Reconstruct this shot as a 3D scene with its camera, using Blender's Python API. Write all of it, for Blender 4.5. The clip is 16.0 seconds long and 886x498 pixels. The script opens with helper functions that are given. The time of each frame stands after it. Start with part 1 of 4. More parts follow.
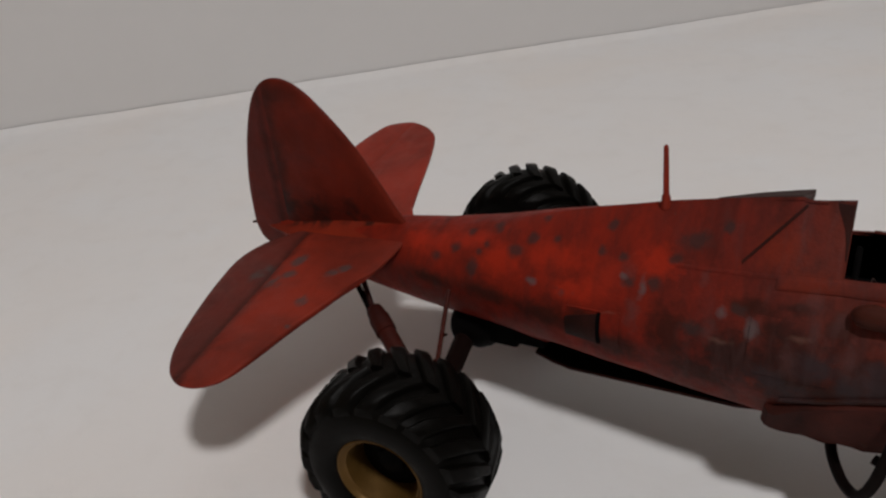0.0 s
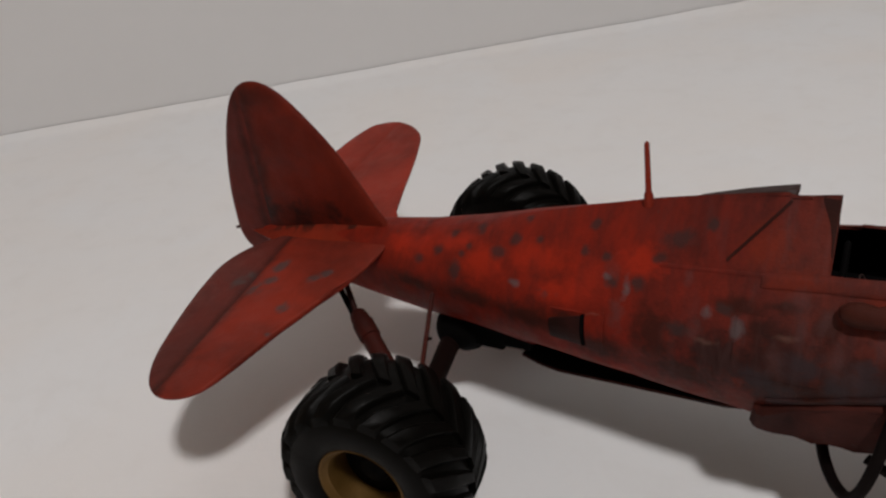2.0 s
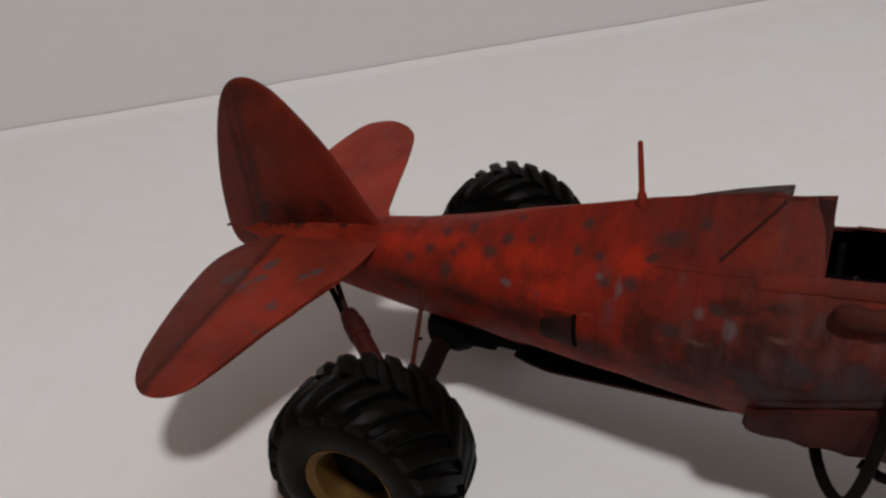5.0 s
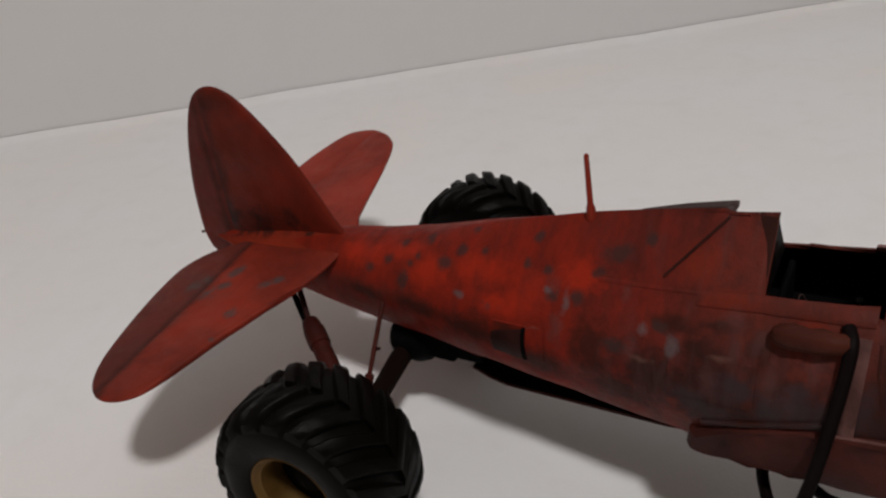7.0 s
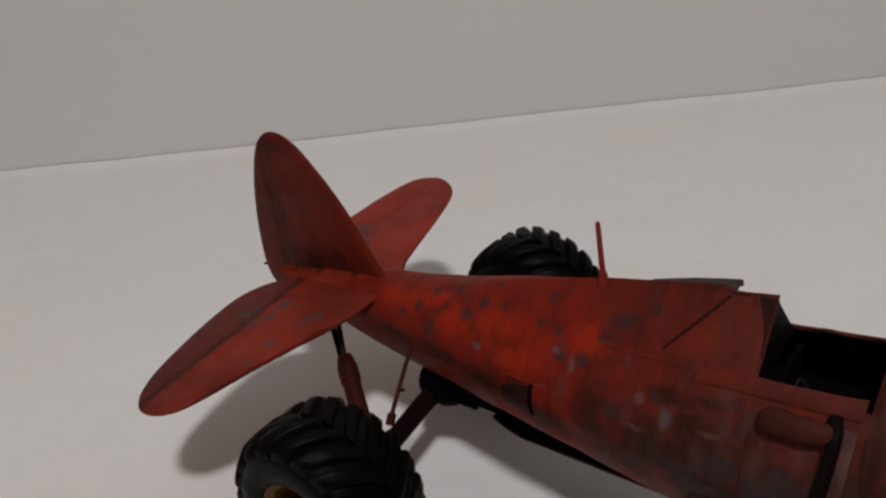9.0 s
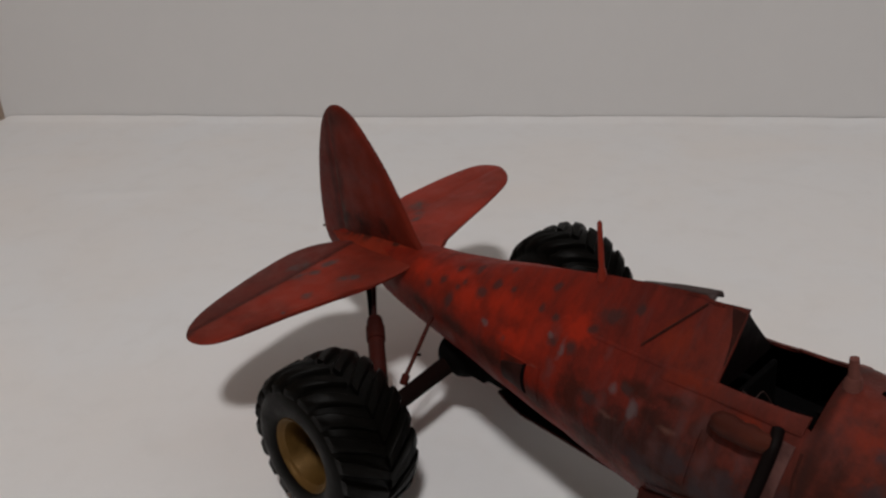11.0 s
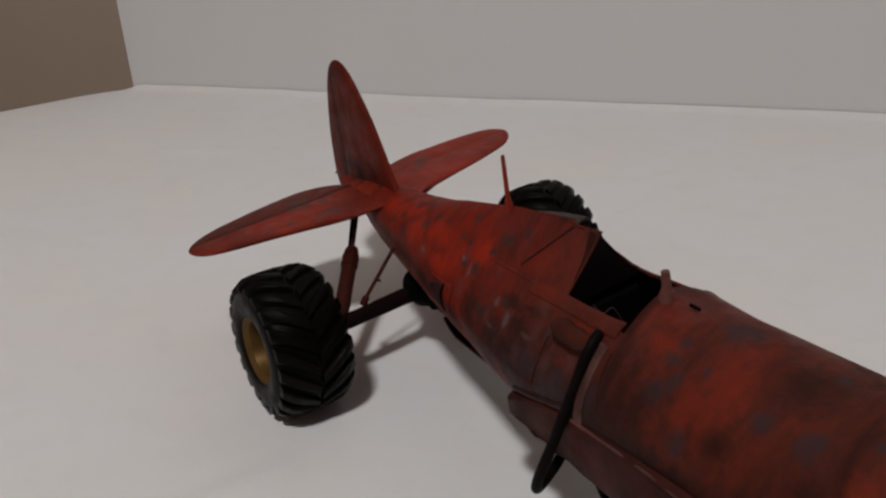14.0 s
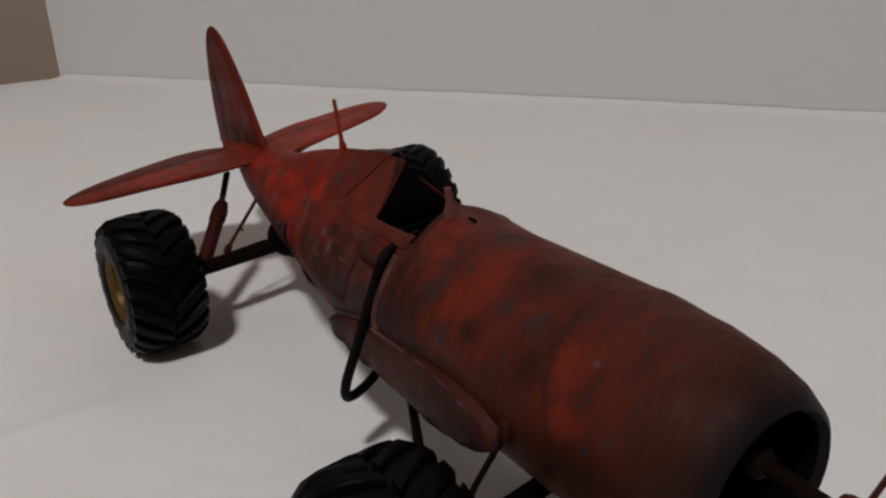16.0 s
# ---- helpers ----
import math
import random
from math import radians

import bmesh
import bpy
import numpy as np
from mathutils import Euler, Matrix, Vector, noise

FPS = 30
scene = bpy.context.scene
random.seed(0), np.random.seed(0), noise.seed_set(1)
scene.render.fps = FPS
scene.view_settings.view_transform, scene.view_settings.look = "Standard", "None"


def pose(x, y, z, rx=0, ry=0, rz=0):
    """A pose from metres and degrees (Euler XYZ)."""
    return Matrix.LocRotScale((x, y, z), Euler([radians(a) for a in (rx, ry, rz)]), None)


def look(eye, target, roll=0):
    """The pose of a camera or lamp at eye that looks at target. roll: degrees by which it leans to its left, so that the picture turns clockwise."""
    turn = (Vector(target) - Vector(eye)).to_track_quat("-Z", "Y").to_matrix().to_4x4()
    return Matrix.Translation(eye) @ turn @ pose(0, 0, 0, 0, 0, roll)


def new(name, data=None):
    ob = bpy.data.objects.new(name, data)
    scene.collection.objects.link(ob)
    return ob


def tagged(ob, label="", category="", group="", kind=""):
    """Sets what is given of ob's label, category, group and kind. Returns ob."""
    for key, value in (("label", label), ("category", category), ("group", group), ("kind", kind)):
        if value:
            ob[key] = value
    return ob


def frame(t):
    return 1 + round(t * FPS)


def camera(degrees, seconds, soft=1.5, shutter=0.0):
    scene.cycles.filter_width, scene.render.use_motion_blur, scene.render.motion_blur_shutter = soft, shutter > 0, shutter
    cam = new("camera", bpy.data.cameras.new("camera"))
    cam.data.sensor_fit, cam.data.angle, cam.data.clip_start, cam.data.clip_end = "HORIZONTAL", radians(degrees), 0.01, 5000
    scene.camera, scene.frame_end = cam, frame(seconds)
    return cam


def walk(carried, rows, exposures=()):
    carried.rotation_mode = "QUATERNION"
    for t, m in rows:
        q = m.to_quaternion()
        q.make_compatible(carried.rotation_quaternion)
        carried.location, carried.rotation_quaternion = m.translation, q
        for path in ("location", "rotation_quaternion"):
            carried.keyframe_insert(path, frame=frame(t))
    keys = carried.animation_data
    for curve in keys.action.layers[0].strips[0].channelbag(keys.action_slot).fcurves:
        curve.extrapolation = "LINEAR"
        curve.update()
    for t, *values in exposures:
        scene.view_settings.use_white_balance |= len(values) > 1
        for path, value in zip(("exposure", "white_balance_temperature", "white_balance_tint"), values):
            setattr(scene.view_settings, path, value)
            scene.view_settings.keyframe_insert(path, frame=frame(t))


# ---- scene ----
cam = camera(55.4, 16.0, soft=2.4)
PATH = [
    (0, (0.234, -0.2738, 0.2491), (-0.6385, 1.2456, -0.7154), -5.52),
    (0.5, (0.2348, -0.2698, 0.2496), (-0.6352, 1.2356, -0.7387), -6.09),
    (1, (0.2374, -0.2672, 0.2481), (-0.6373, 1.2349, -0.7411), -6.63),
    (1.5, (0.2375, -0.2667, 0.247), (-0.6405, 1.241, -0.7306), -6.58),
    (2, (0.2397, -0.2631, 0.2478), (-0.6457, 1.2431, -0.7255), -7.06),
    (2.5, (0.2394, -0.2642, 0.2492), (-0.6577, 1.2221, -0.7438), -7.49),
    (3, (0.2386, -0.2624, 0.2476), (-0.6512, 1.2502, -0.7117), -6.35),
    (5.5, (0.2419, -0.2589, 0.2438), (-0.6372, 1.2537, -0.7253), -6.45),
    (6, (0.248, -0.2538, 0.242), (-0.6445, 1.2554, -0.7202), -6.68),
    (6.5, (0.2588, -0.2458, 0.2399), (-0.6661, 1.2349, -0.7358), -7.11),
    (7, (0.2664, -0.2455, 0.2428), (-0.6862, 1.2374, -0.7025), -6.79),
    (7.5, (0.2726, -0.2422, 0.2432), (-0.6973, 1.2314, -0.6989), -6.30),
    (8, (0.2838, -0.2396, 0.2457), (-0.7508, 1.211, -0.6628), -6.43),
    (8.5, (0.2945, -0.2341, 0.2452), (-0.8004, 1.1802, -0.6497), -6.35),
    (9, (0.3028, -0.2331, 0.2512), (-0.8966, 1.1283, -0.5902), -6.16),
    (9.2, (0.3091, -0.2331, 0.2534), (-0.9183, 1.0922, -0.6051), -4.78),
    (11.3, (0.3631, -0.2232, 0.2573), (-1.054, 0.9009, -0.5959), -1.78),
    (11.5, (0.3752, -0.2175, 0.2556), (-1.0652, 0.8739, -0.6012), -1.39),
    (12, (0.3868, -0.2102, 0.2544), (-1.082, 0.8515, -0.5913), -1.96),
    (12.5, (0.4031, -0.2044, 0.2529), (-1.0985, 0.8043, -0.6001), -1.56),
    (13, (0.4153, -0.2006, 0.253), (-1.1129, 0.7671, -0.6004), -1.93),
    (13.5, (0.4314, -0.1953, 0.2489), (-1.1303, 0.7287, -0.5923), -1.54),
    (14, (0.4442, -0.185, 0.2427), (-1.1452, 0.7025, -0.5856), -2.82),
    (14.5, (0.4666, -0.1765, 0.235), (-1.1351, 0.6965, -0.5852), -1.97),
    (15, (0.4834, -0.1714, 0.2323), (-1.1157, 0.7151, -0.5783), -1.61),
    (15.5, (0.4978, -0.159, 0.2221), (-1.1, 0.7442, -0.5725), -1.56),
    (16, (0.5088, -0.1568, 0.22), (-1.0522, 0.8105, -0.5723), -1.25),
]
walk(cam, [(t, look(eye, target, roll)) for t, eye, target, roll in PATH],
     [(0, -0.05), (1.5, 0.07), (7, 0.06), (8.2, 0.0), (9.2, -0.13), (12.5, -0.15), (16, -0.17)])

# ---- light ----
world = bpy.data.worlds.new("room_air")
scene.world = world
world.use_nodes = True
world.node_tree.nodes["Background"].inputs["Color"].default_value = (0.9, 0.95, 1.0, 1)
world.node_tree.nodes["Background"].inputs["Strength"].default_value = 0.003
bulb = bpy.data.lights.new("ceiling_bulb", "POINT")
bulb.energy, bulb.shadow_soft_size, bulb.color = 117.0, 0.125, (1.0, 0.970, 0.962)
bulb_ob = new("ceiling_bulb", bulb)
bulb_ob.location = (1.07, -0.93, 2.16)
scene.view_settings.exposure = 0.0


# ---- materials ----
def mat(name):
    m = bpy.data.materials.new(name)
    m.use_nodes = True
    return m, m.node_tree.nodes, m.node_tree.links, m.node_tree.nodes["Principled BSDF"]


def noise_tex(nodes, links, scale, detail=4.0, rough=0.55, distort=0.0, shift=(0, 0, 0), stretch=(1, 1, 1)):
    co = nodes.new("ShaderNodeTexCoord")
    mp = nodes.new("ShaderNodeMapping")
    mp.inputs["Location"].default_value = shift
    mp.inputs["Scale"].default_value = stretch
    tx = nodes.new("ShaderNodeTexNoise")
    tx.inputs["Scale"].default_value = scale
    tx.inputs["Detail"].default_value = detail
    tx.inputs["Roughness"].default_value = rough
    tx.inputs["Distortion"].default_value = distort
    links.new(co.outputs["Object"], mp.inputs["Vector"])
    links.new(mp.outputs["Vector"], tx.inputs["Vector"])
    return tx.outputs["Fac"]


def ramp(nodes, links, fac, lo, hi, a=(0, 0, 0, 1), b=(1, 1, 1, 1)):
    r = nodes.new("ShaderNodeValToRGB")
    r.color_ramp.elements[0].position, r.color_ramp.elements[0].color = lo, a
    r.color_ramp.elements[1].position, r.color_ramp.elements[1].color = hi, b
    links.new(fac, r.inputs["Fac"])
    return r.outputs["Color"]


def mix(nodes, links, fac, a, b, kind="MIX"):
    n = nodes.new("ShaderNodeMix")
    n.data_type, n.blend_type = "RGBA", kind
    for sock, v in ((n.inputs[0], fac), (n.inputs[6], a), (n.inputs[7], b)):
        if isinstance(v, (int, float)):
            sock.default_value = v
        elif isinstance(v, tuple):
            sock.default_value = v
        else:
            links.new(v, sock)
    return n.outputs[2]


def bump(nodes, links, bsdf, height, strength, dist):
    b = nodes.new("ShaderNodeBump")
    b.inputs["Strength"].default_value, b.inputs["Distance"].default_value = strength, dist
    links.new(height, b.inputs["Height"])
    links.new(b.outputs["Normal"], bsdf.inputs["Normal"])


def math_node(nodes, links, op, a, b):
    n = nodes.new("ShaderNodeMath")
    n.operation = op
    for sock, v in zip(n.inputs, (a, b)):
        if isinstance(v, (int, float)):
            sock.default_value = v
        else:
            links.new(v, sock)
    return n.outputs[0]


def spot_mask(nodes, links, spots, ragged=210.0, amp=2.4):
    """Chips in the paint: (x, y, z, radius) in the aircraft's own metres, with ragged edges."""
    co = nodes.new("ShaderNodeTexCoord")
    tx = nodes.new("ShaderNodeTexNoise")
    tx.inputs["Scale"].default_value, tx.inputs["Detail"].default_value, tx.inputs["Distortion"].default_value = ragged, 5.0, 0.6
    links.new(co.outputs["Object"], tx.inputs["Vector"])
    wob = math_node(nodes, links, "MULTIPLY", math_node(nodes, links, "SUBTRACT", tx.outputs["Fac"], 0.5), amp)
    out = None
    for x, y, z, r in spots:
        d = nodes.new("ShaderNodeVectorMath")
        d.operation = "DISTANCE"
        links.new(co.outputs["Object"], d.inputs[0])
        d.inputs[1].default_value = (x, y, z)
        k = math_node(nodes, links, "SUBTRACT", 1.0, math_node(nodes, links, "DIVIDE", d.outputs["Value"], r))
        out = k if out is None else math_node(nodes, links, "MAXIMUM", out, k)
    s = math_node(nodes, links, "ADD", out, wob)
    return ramp(nodes, links, s, 0.05, 0.75)


def around(nodes, links):
    """Place on the body: metres along it and radians round it, 0 at the side and a quarter turn at the ridge, a little ragged."""
    co = nodes.new("ShaderNodeTexCoord")
    tx = nodes.new("ShaderNodeTexNoise")
    tx.inputs["Scale"].default_value, tx.inputs["Detail"].default_value = 190.0, 4.0
    links.new(co.outputs["Object"], tx.inputs["Vector"])
    sep, jit = nodes.new("ShaderNodeSeparateXYZ"), nodes.new("ShaderNodeSeparateXYZ")
    links.new(co.outputs["Object"], sep.inputs[0])
    links.new(tx.outputs["Color"], jit.inputs[0])
    turn = math_node(nodes, links, "ARCTAN2", sep.outputs["Z"], math_node(nodes, links, "MULTIPLY", sep.outputs["Y"], -1.0))
    out = nodes.new("ShaderNodeCombineXYZ")
    for k, v, size in (("X", sep.outputs["X"], 0.0030), ("Y", turn, 0.110)):
        off = math_node(nodes, links, "MULTIPLY", math_node(nodes, links, "SUBTRACT", jit.outputs[k], 0.5), size)
        links.new(math_node(nodes, links, "ADD", v, off), out.inputs[k])
    return out.outputs[0]


def patches(nodes, links, place, marks, lo, hi, fray=1.0):
    """Patches of worn or shade-darkened paint: (millimetres along, degrees round, half length, half height)."""
    out = None
    for x, a, rx, ra in marks:
        v = nodes.new("ShaderNodeVectorMath")
        v.operation = "MULTIPLY_ADD"
        links.new(place, v.inputs[0])
        v.inputs[1].default_value = (1000.0 / rx, 1.0 / radians(ra), 0.0)
        v.inputs[2].default_value = (-x / rx, -a / ra, 0.0)
        d = nodes.new("ShaderNodeVectorMath")
        d.operation = "LENGTH"
        links.new(v.outputs[0], d.inputs[0])
        out = d.outputs["Value"] if out is None else math_node(nodes, links, "MINIMUM", out, d.outputs["Value"])
    rag = noise_tex(nodes, links, 240.0, 4.0, 0.6, 0.4, (5, 9, 2))
    k = math_node(nodes, links, "ADD", math_node(nodes, links, "SUBTRACT", 1.25, out), math_node(nodes, links, "MULTIPLY", math_node(nodes, links, "SUBTRACT", rag, 0.5), fray))
    return ramp(nodes, links, k, lo, hi)


def red_paint(name, spots, red=(0.42, 0.039, 0.013, 1), deep=(0.15, 0.018, 0.009, 1), chips=0.62, streak=0.5, shift=(0, 0, 0), hull=False, bands=(), sooty=0.75, worn_to=(0.085, 0.068, 0.066, 1)):
    m, nodes, links, bsdf = mat(name)
    big = noise_tex(nodes, links, 26.0, 5.0, 0.6, 0.4, shift)
    c = mix(nodes, links, ramp(nodes, links, big, 0.36, 0.66), red, deep)
    vert = noise_tex(nodes, links, 60.0, 4.0, 0.6, 0.2, (3 + shift[0], 1, 2), (1.2, 0.35, 0.35))
    worn = math_node(nodes, links, "MULTIPLY", ramp(nodes, links, vert, 0.50, 0.68), streak)
    if hull:                                  # dull crimson amidships, maroon by the cockpit, darker brown towards the nose
        def lay(c, mask, strength, colour):
            return mix(nodes, links, math_node(nodes, links, "MULTIPLY", mask, strength), c, colour)
        co = nodes.new("ShaderNodeTexCoord")
        sep = nodes.new("ShaderNodeSeparateXYZ")
        links.new(co.outputs["Object"], sep.inputs[0])
        X = sep.outputs["X"]
        wob = math_node(nodes, links, "ADD", X, math_node(nodes, links, "MULTIPLY", math_node(nodes, links, "SUBTRACT", big, 0.5), 0.05))
        brush = noise_tex(nodes, links, 75.0, 5.0, 0.62, 0.5, (8, 3, 5), (1.2, 0.40, 0.40))
        grain = noise_tex(nodes, links, 260.0, 4.0, 0.65, 0.3, (6, 2, 9), (1.2, 0.6, 0.6))
        tone = ramp(nodes, links, mix(nodes, links, 0.38, brush, grain), 0.34, 0.66)
        c = mix(nodes, links, tone, (0.128, 0.015, 0.008, 1), (0.268, 0.021, 0.008, 1))
        crimson = mix(nodes, links, tone, (0.085, 0.016, 0.011, 1), (0.200, 0.024, 0.014, 1))
        maroon = mix(nodes, links, tone, (0.058, 0.019, 0.015, 1), (0.150, 0.031, 0.020, 1))
        brown = mix(nodes, links, tone, (0.058, 0.018, 0.012, 1), (0.160, 0.027, 0.013, 1))
        umber = mix(nodes, links, tone, (0.046, 0.016, 0.010, 1), (0.102, 0.022, 0.011, 1))
        c = lay(c, ramp(nodes, links, wob, 0.158, 0.178), 0.85, crimson)
        c = lay(c, ramp(nodes, links, wob, 0.190, 0.222), 0.92, maroon)
        c = mix(nodes, links, ramp(nodes, links, wob, 0.262, 0.285), c, brown)
        c = lay(c, ramp(nodes, links, wob, 0.305, 0.345), 0.75, umber)
        c = lay(c, ramp(nodes, links, wob, 0.374, 0.398), 0.80, (0.023, 0.0105, 0.008, 1))
        place = around(nodes, links)
        c = lay(c, patches(nodes, links, place, GLOWING, -0.1, 0.9, 1.6), 0.80, (0.365, 0.027, 0.009, 1))
        c = lay(c, patches(nodes, links, place, RUSSET, -0.1, 0.9, 1.9), 0.75, (0.200, 0.028, 0.012, 1))
        # brown marks, then the lower flank's shade laid in as dark colour
        c = lay(c, patches(nodes, links, place, BROWN_AND_SHADE, -0.1, 0.9, 1.5), 0.84, (0.034, 0.012, 0.008, 1))
        c = lay(c, patches(nodes, links, place, FLANK_SHADE, -0.2, 0.9, 1.8), 0.86, (0.027, 0.0125, 0.0105, 1))
        c = lay(c, worn, 1.0, (0.060, 0.018, 0.015, 1))
        pale = noise_tex(nodes, links, 105.0, 4.0, 0.6, 0.3, (2, 4, 8), (1.7, 0.42, 0.40))
        mid = math_node(nodes, links, "MULTIPLY", ramp(nodes, links, wob, 0.165, 0.205), ramp(nodes, links, wob, 0.255, 0.290, (1, 1, 1, 1), (0.10, 0.10, 0.10, 1)))
        c = lay(c, ramp(nodes, links, pale, 0.50, 0.68), math_node(nodes, links, "MULTIPLY", mid, 0.34), (0.090, 0.050, 0.049, 1))
        c = lay(c, patches(nodes, links, place, LILAC, -0.1, 1.0, 2.4), 0.40, (0.120, 0.060, 0.057, 1))
        c = lay(c, patches(nodes, links, place, SLATE, -0.1, 0.9, 1.9), 0.72, (0.040, 0.032, 0.036, 1))
        c = lay(c, patches(nodes, links, place, CHIPPED + CHIPPED_NOSE, -0.05, 0.85, 1.9), 0.80, (0.046, 0.030, 0.028, 1))
        c = lay(c, patches(nodes, links, place, BLUED, -0.05, 0.9, 1.9), 0.72, (0.125, 0.108, 0.112, 1))
        c = lay(c, patches(nodes, links, place, CREAMY, 0.0, 1.0, 1.6), 0.30, (0.230, 0.140, 0.105, 1))
        c = lay(c, ramp(nodes, links, X, 0.3965, 0.4030), 0.96, (0.008, 0.008, 0.009, 1))
    else:
        c = mix(nodes, links, worn, c, (0.060, 0.018, 0.015, 1))
    pat = noise_tex(nodes, links, 95.0, 5.0, 0.6, 0.3, (7, 5 + shift[1], 1))
    c = mix(nodes, links, math_node(nodes, links, "MULTIPLY", ramp(nodes, links, pat, chips, chips + 0.09), 0.7), c, (0.060, 0.052, 0.050, 1))
    if spots:
        c = mix(nodes, links, math_node(nodes, links, "MULTIPLY", spot_mask(nodes, links, spots), 0.85), c, worn_to)
    soot = noise_tex(nodes, links, 48.0, 5.0, 0.65, 0.5, (11, 2, 6))
    c = mix(nodes, links, math_node(nodes, links, "MULTIPLY", ramp(nodes, links, soot, 0.54, 0.74), sooty), c, (0.030, 0.012, 0.010, 1))
    for axis, a, b, wide in bands:             # soot along a hinge line x = a + b * axis
        co2 = nodes.new("ShaderNodeTexCoord")
        sp = nodes.new("ShaderNodeSeparateXYZ")
        links.new(co2.outputs["Object"], sp.inputs[0])
        v = math_node(nodes, links, "ABSOLUTE", sp.outputs[axis], 0)
        off = math_node(nodes, links, "ABSOLUTE", math_node(nodes, links, "SUBTRACT", math_node(nodes, links, "SUBTRACT", sp.outputs["X"], a), math_node(nodes, links, "MULTIPLY", v, b)), 0)
        near = math_node(nodes, links, "DIVIDE", off, wide)
        k = math_node(nodes, links, "ADD", math_node(nodes, links, "SUBTRACT", 1.0, near), math_node(nodes, links, "MULTIPLY", math_node(nodes, links, "SUBTRACT", soot, 0.5), 2.2))
        c = mix(nodes, links, math_node(nodes, links, "MULTIPLY", ramp(nodes, links, k, 0.2, 1.1), 0.60), c, (0.028, 0.012, 0.010, 1))
    fine = noise_tex(nodes, links, 900.0, 3.0)
    c = mix(nodes, links, 0.25, c, mix(nodes, links, fine, (0.05, 0.01, 0.01, 1), (0.5, 0.09, 0.06, 1)), "SOFT_LIGHT")
    links.new(c, bsdf.inputs["Base Color"])
    links.new(ramp(nodes, links, pat, 0.3, 0.7, (0.42, 0.42, 0.42, 1), (0.70, 0.70, 0.70, 1)), bsdf.inputs["Roughness"])
    bsdf.inputs["Specular IOR Level"].default_value = 0.11
    bump(nodes, links, bsdf, mix(nodes, links, 0.4, mix(nodes, links, 0.5, pat, vert), fine), 0.5, 0.0010)
    return m


def plain(name, col, rough=0.6, metal=0.0, var=0.25, scale=120.0, spec=0.4, b=0.2, bd=0.0006):
    m, nodes, links, bsdf = mat(name)
    f = noise_tex(nodes, links, scale, 5.0, 0.6)
    f2 = noise_tex(nodes, links, scale * 9, 2.0, 0.6, 0, (4, 2, 1))
    lo = tuple(v * (1 - var) for v in col) + (1,)
    hi = tuple(min(1.0, v * (1 + var)) for v in col) + (1,)
    links.new(mix(nodes, links, mix(nodes, links, 0.35, f, f2), lo, hi), bsdf.inputs["Base Color"])
    links.new(ramp(nodes, links, f, 0.3, 0.7, (max(0.05, rough - 0.12),) * 3 + (1,), (min(1.0, rough + 0.12),) * 3 + (1,)), bsdf.inputs["Roughness"])
    bsdf.inputs["Metallic"].default_value = metal
    bsdf.inputs["Specular IOR Level"].default_value = spec
    bump(nodes, links, bsdf, mix(nodes, links, 0.5, f, f2), b, bd)
    return m


def cotton():
    """White cotton: a fine weave, faint yellowed and bluish washes."""
    m, nodes, links, bsdf = mat("white_cotton_cloth")
    wash = noise_tex(nodes, links, 6.0, 4.0, 0.55, 0.4)
    c = mix(nodes, links, ramp(nodes, links, wash, 0.35, 0.65), (0.842, 0.820, 0.800, 1), (0.838, 0.842, 0.846, 1))
    spots = noise_tex(nodes, links, 38.0, 5.0, 0.6, 0.3, (3, 1, 4))
    c = mix(nodes, links, math_node(nodes, links, "MULTIPLY", ramp(nodes, links, spots, 0.50, 0.75), 0.35), c, (0.77, 0.755, 0.74, 1))
    links.new(c, bsdf.inputs["Base Color"])
    bsdf.inputs["Roughness"].default_value = 0.92
    bsdf.inputs["Specular IOR Level"].default_value = 0.1
    weave = noise_tex(nodes, links, 900.0, 2.0, 0.6)
    soft = noise_tex(nodes, links, 22.0, 4.0, 0.5, 0.3, (9, 2, 3))
    bump(nodes, links, bsdf, mix(nodes, links, 0.12, soft, weave), 0.30, 0.004)
    return m


# worn places of the body's paint, and shade painted low on it: millimetres along, degrees round, half length and half
# height
CHIPPED = [(92, 65, 2.2, 10), (87, 33, 2.4, 8), (79, 16, 2.6, 6), (101, 45, 1.9, 6), (98.6, 33, 1.6, 5), (96.5, 13, 2.2, 11), (115.4, 42, 3.9, 8), (121.5, 59, 3.1, 7),
           (131.6, 60, 1.9, 4.5), (152.4, 76, 2.2, 4.5), (150, 54, 2.3, 5.5), (158.8, 51, 2.3, 4.5), (161.8, 32, 2.4, 5), (171.6, 34.5, 2.7, 5), (183.9, 67, 5.8, 7),
           (178.2, 54.5, 2.8, 4), (193.7, 75, 2.0, 3.2), (186.6, 10.5, 3.4, 4), (201.9, 27, 2.8, 4), (125, 82, 2.0, 5), (104, 75, 2.5, 10)]
CHIPPED_NOSE = [(365.4, 84, 1.6, 3), (366, 98, 1.8, 4), (381, 74, 1.6, 3), (365, 36, 1.8, 2.6), (376, 24.6, 2.2, 3.5), (369.5, 16, 1.8, 3), (379, 47, 1.5, 2.4), (327, 96, 2.6, 5), (348, 70, 1.8, 3)]
BLUED = [(124, 15.3, 2.2, 4), (167.6, 28.4, 1.5, 10), (196.3, 24, 2.0, 3.4), (206.6, 18, 2.4, 6), (361.2, 52, 1.5, 2.4), (160.3, 36, 1.6, 3)]
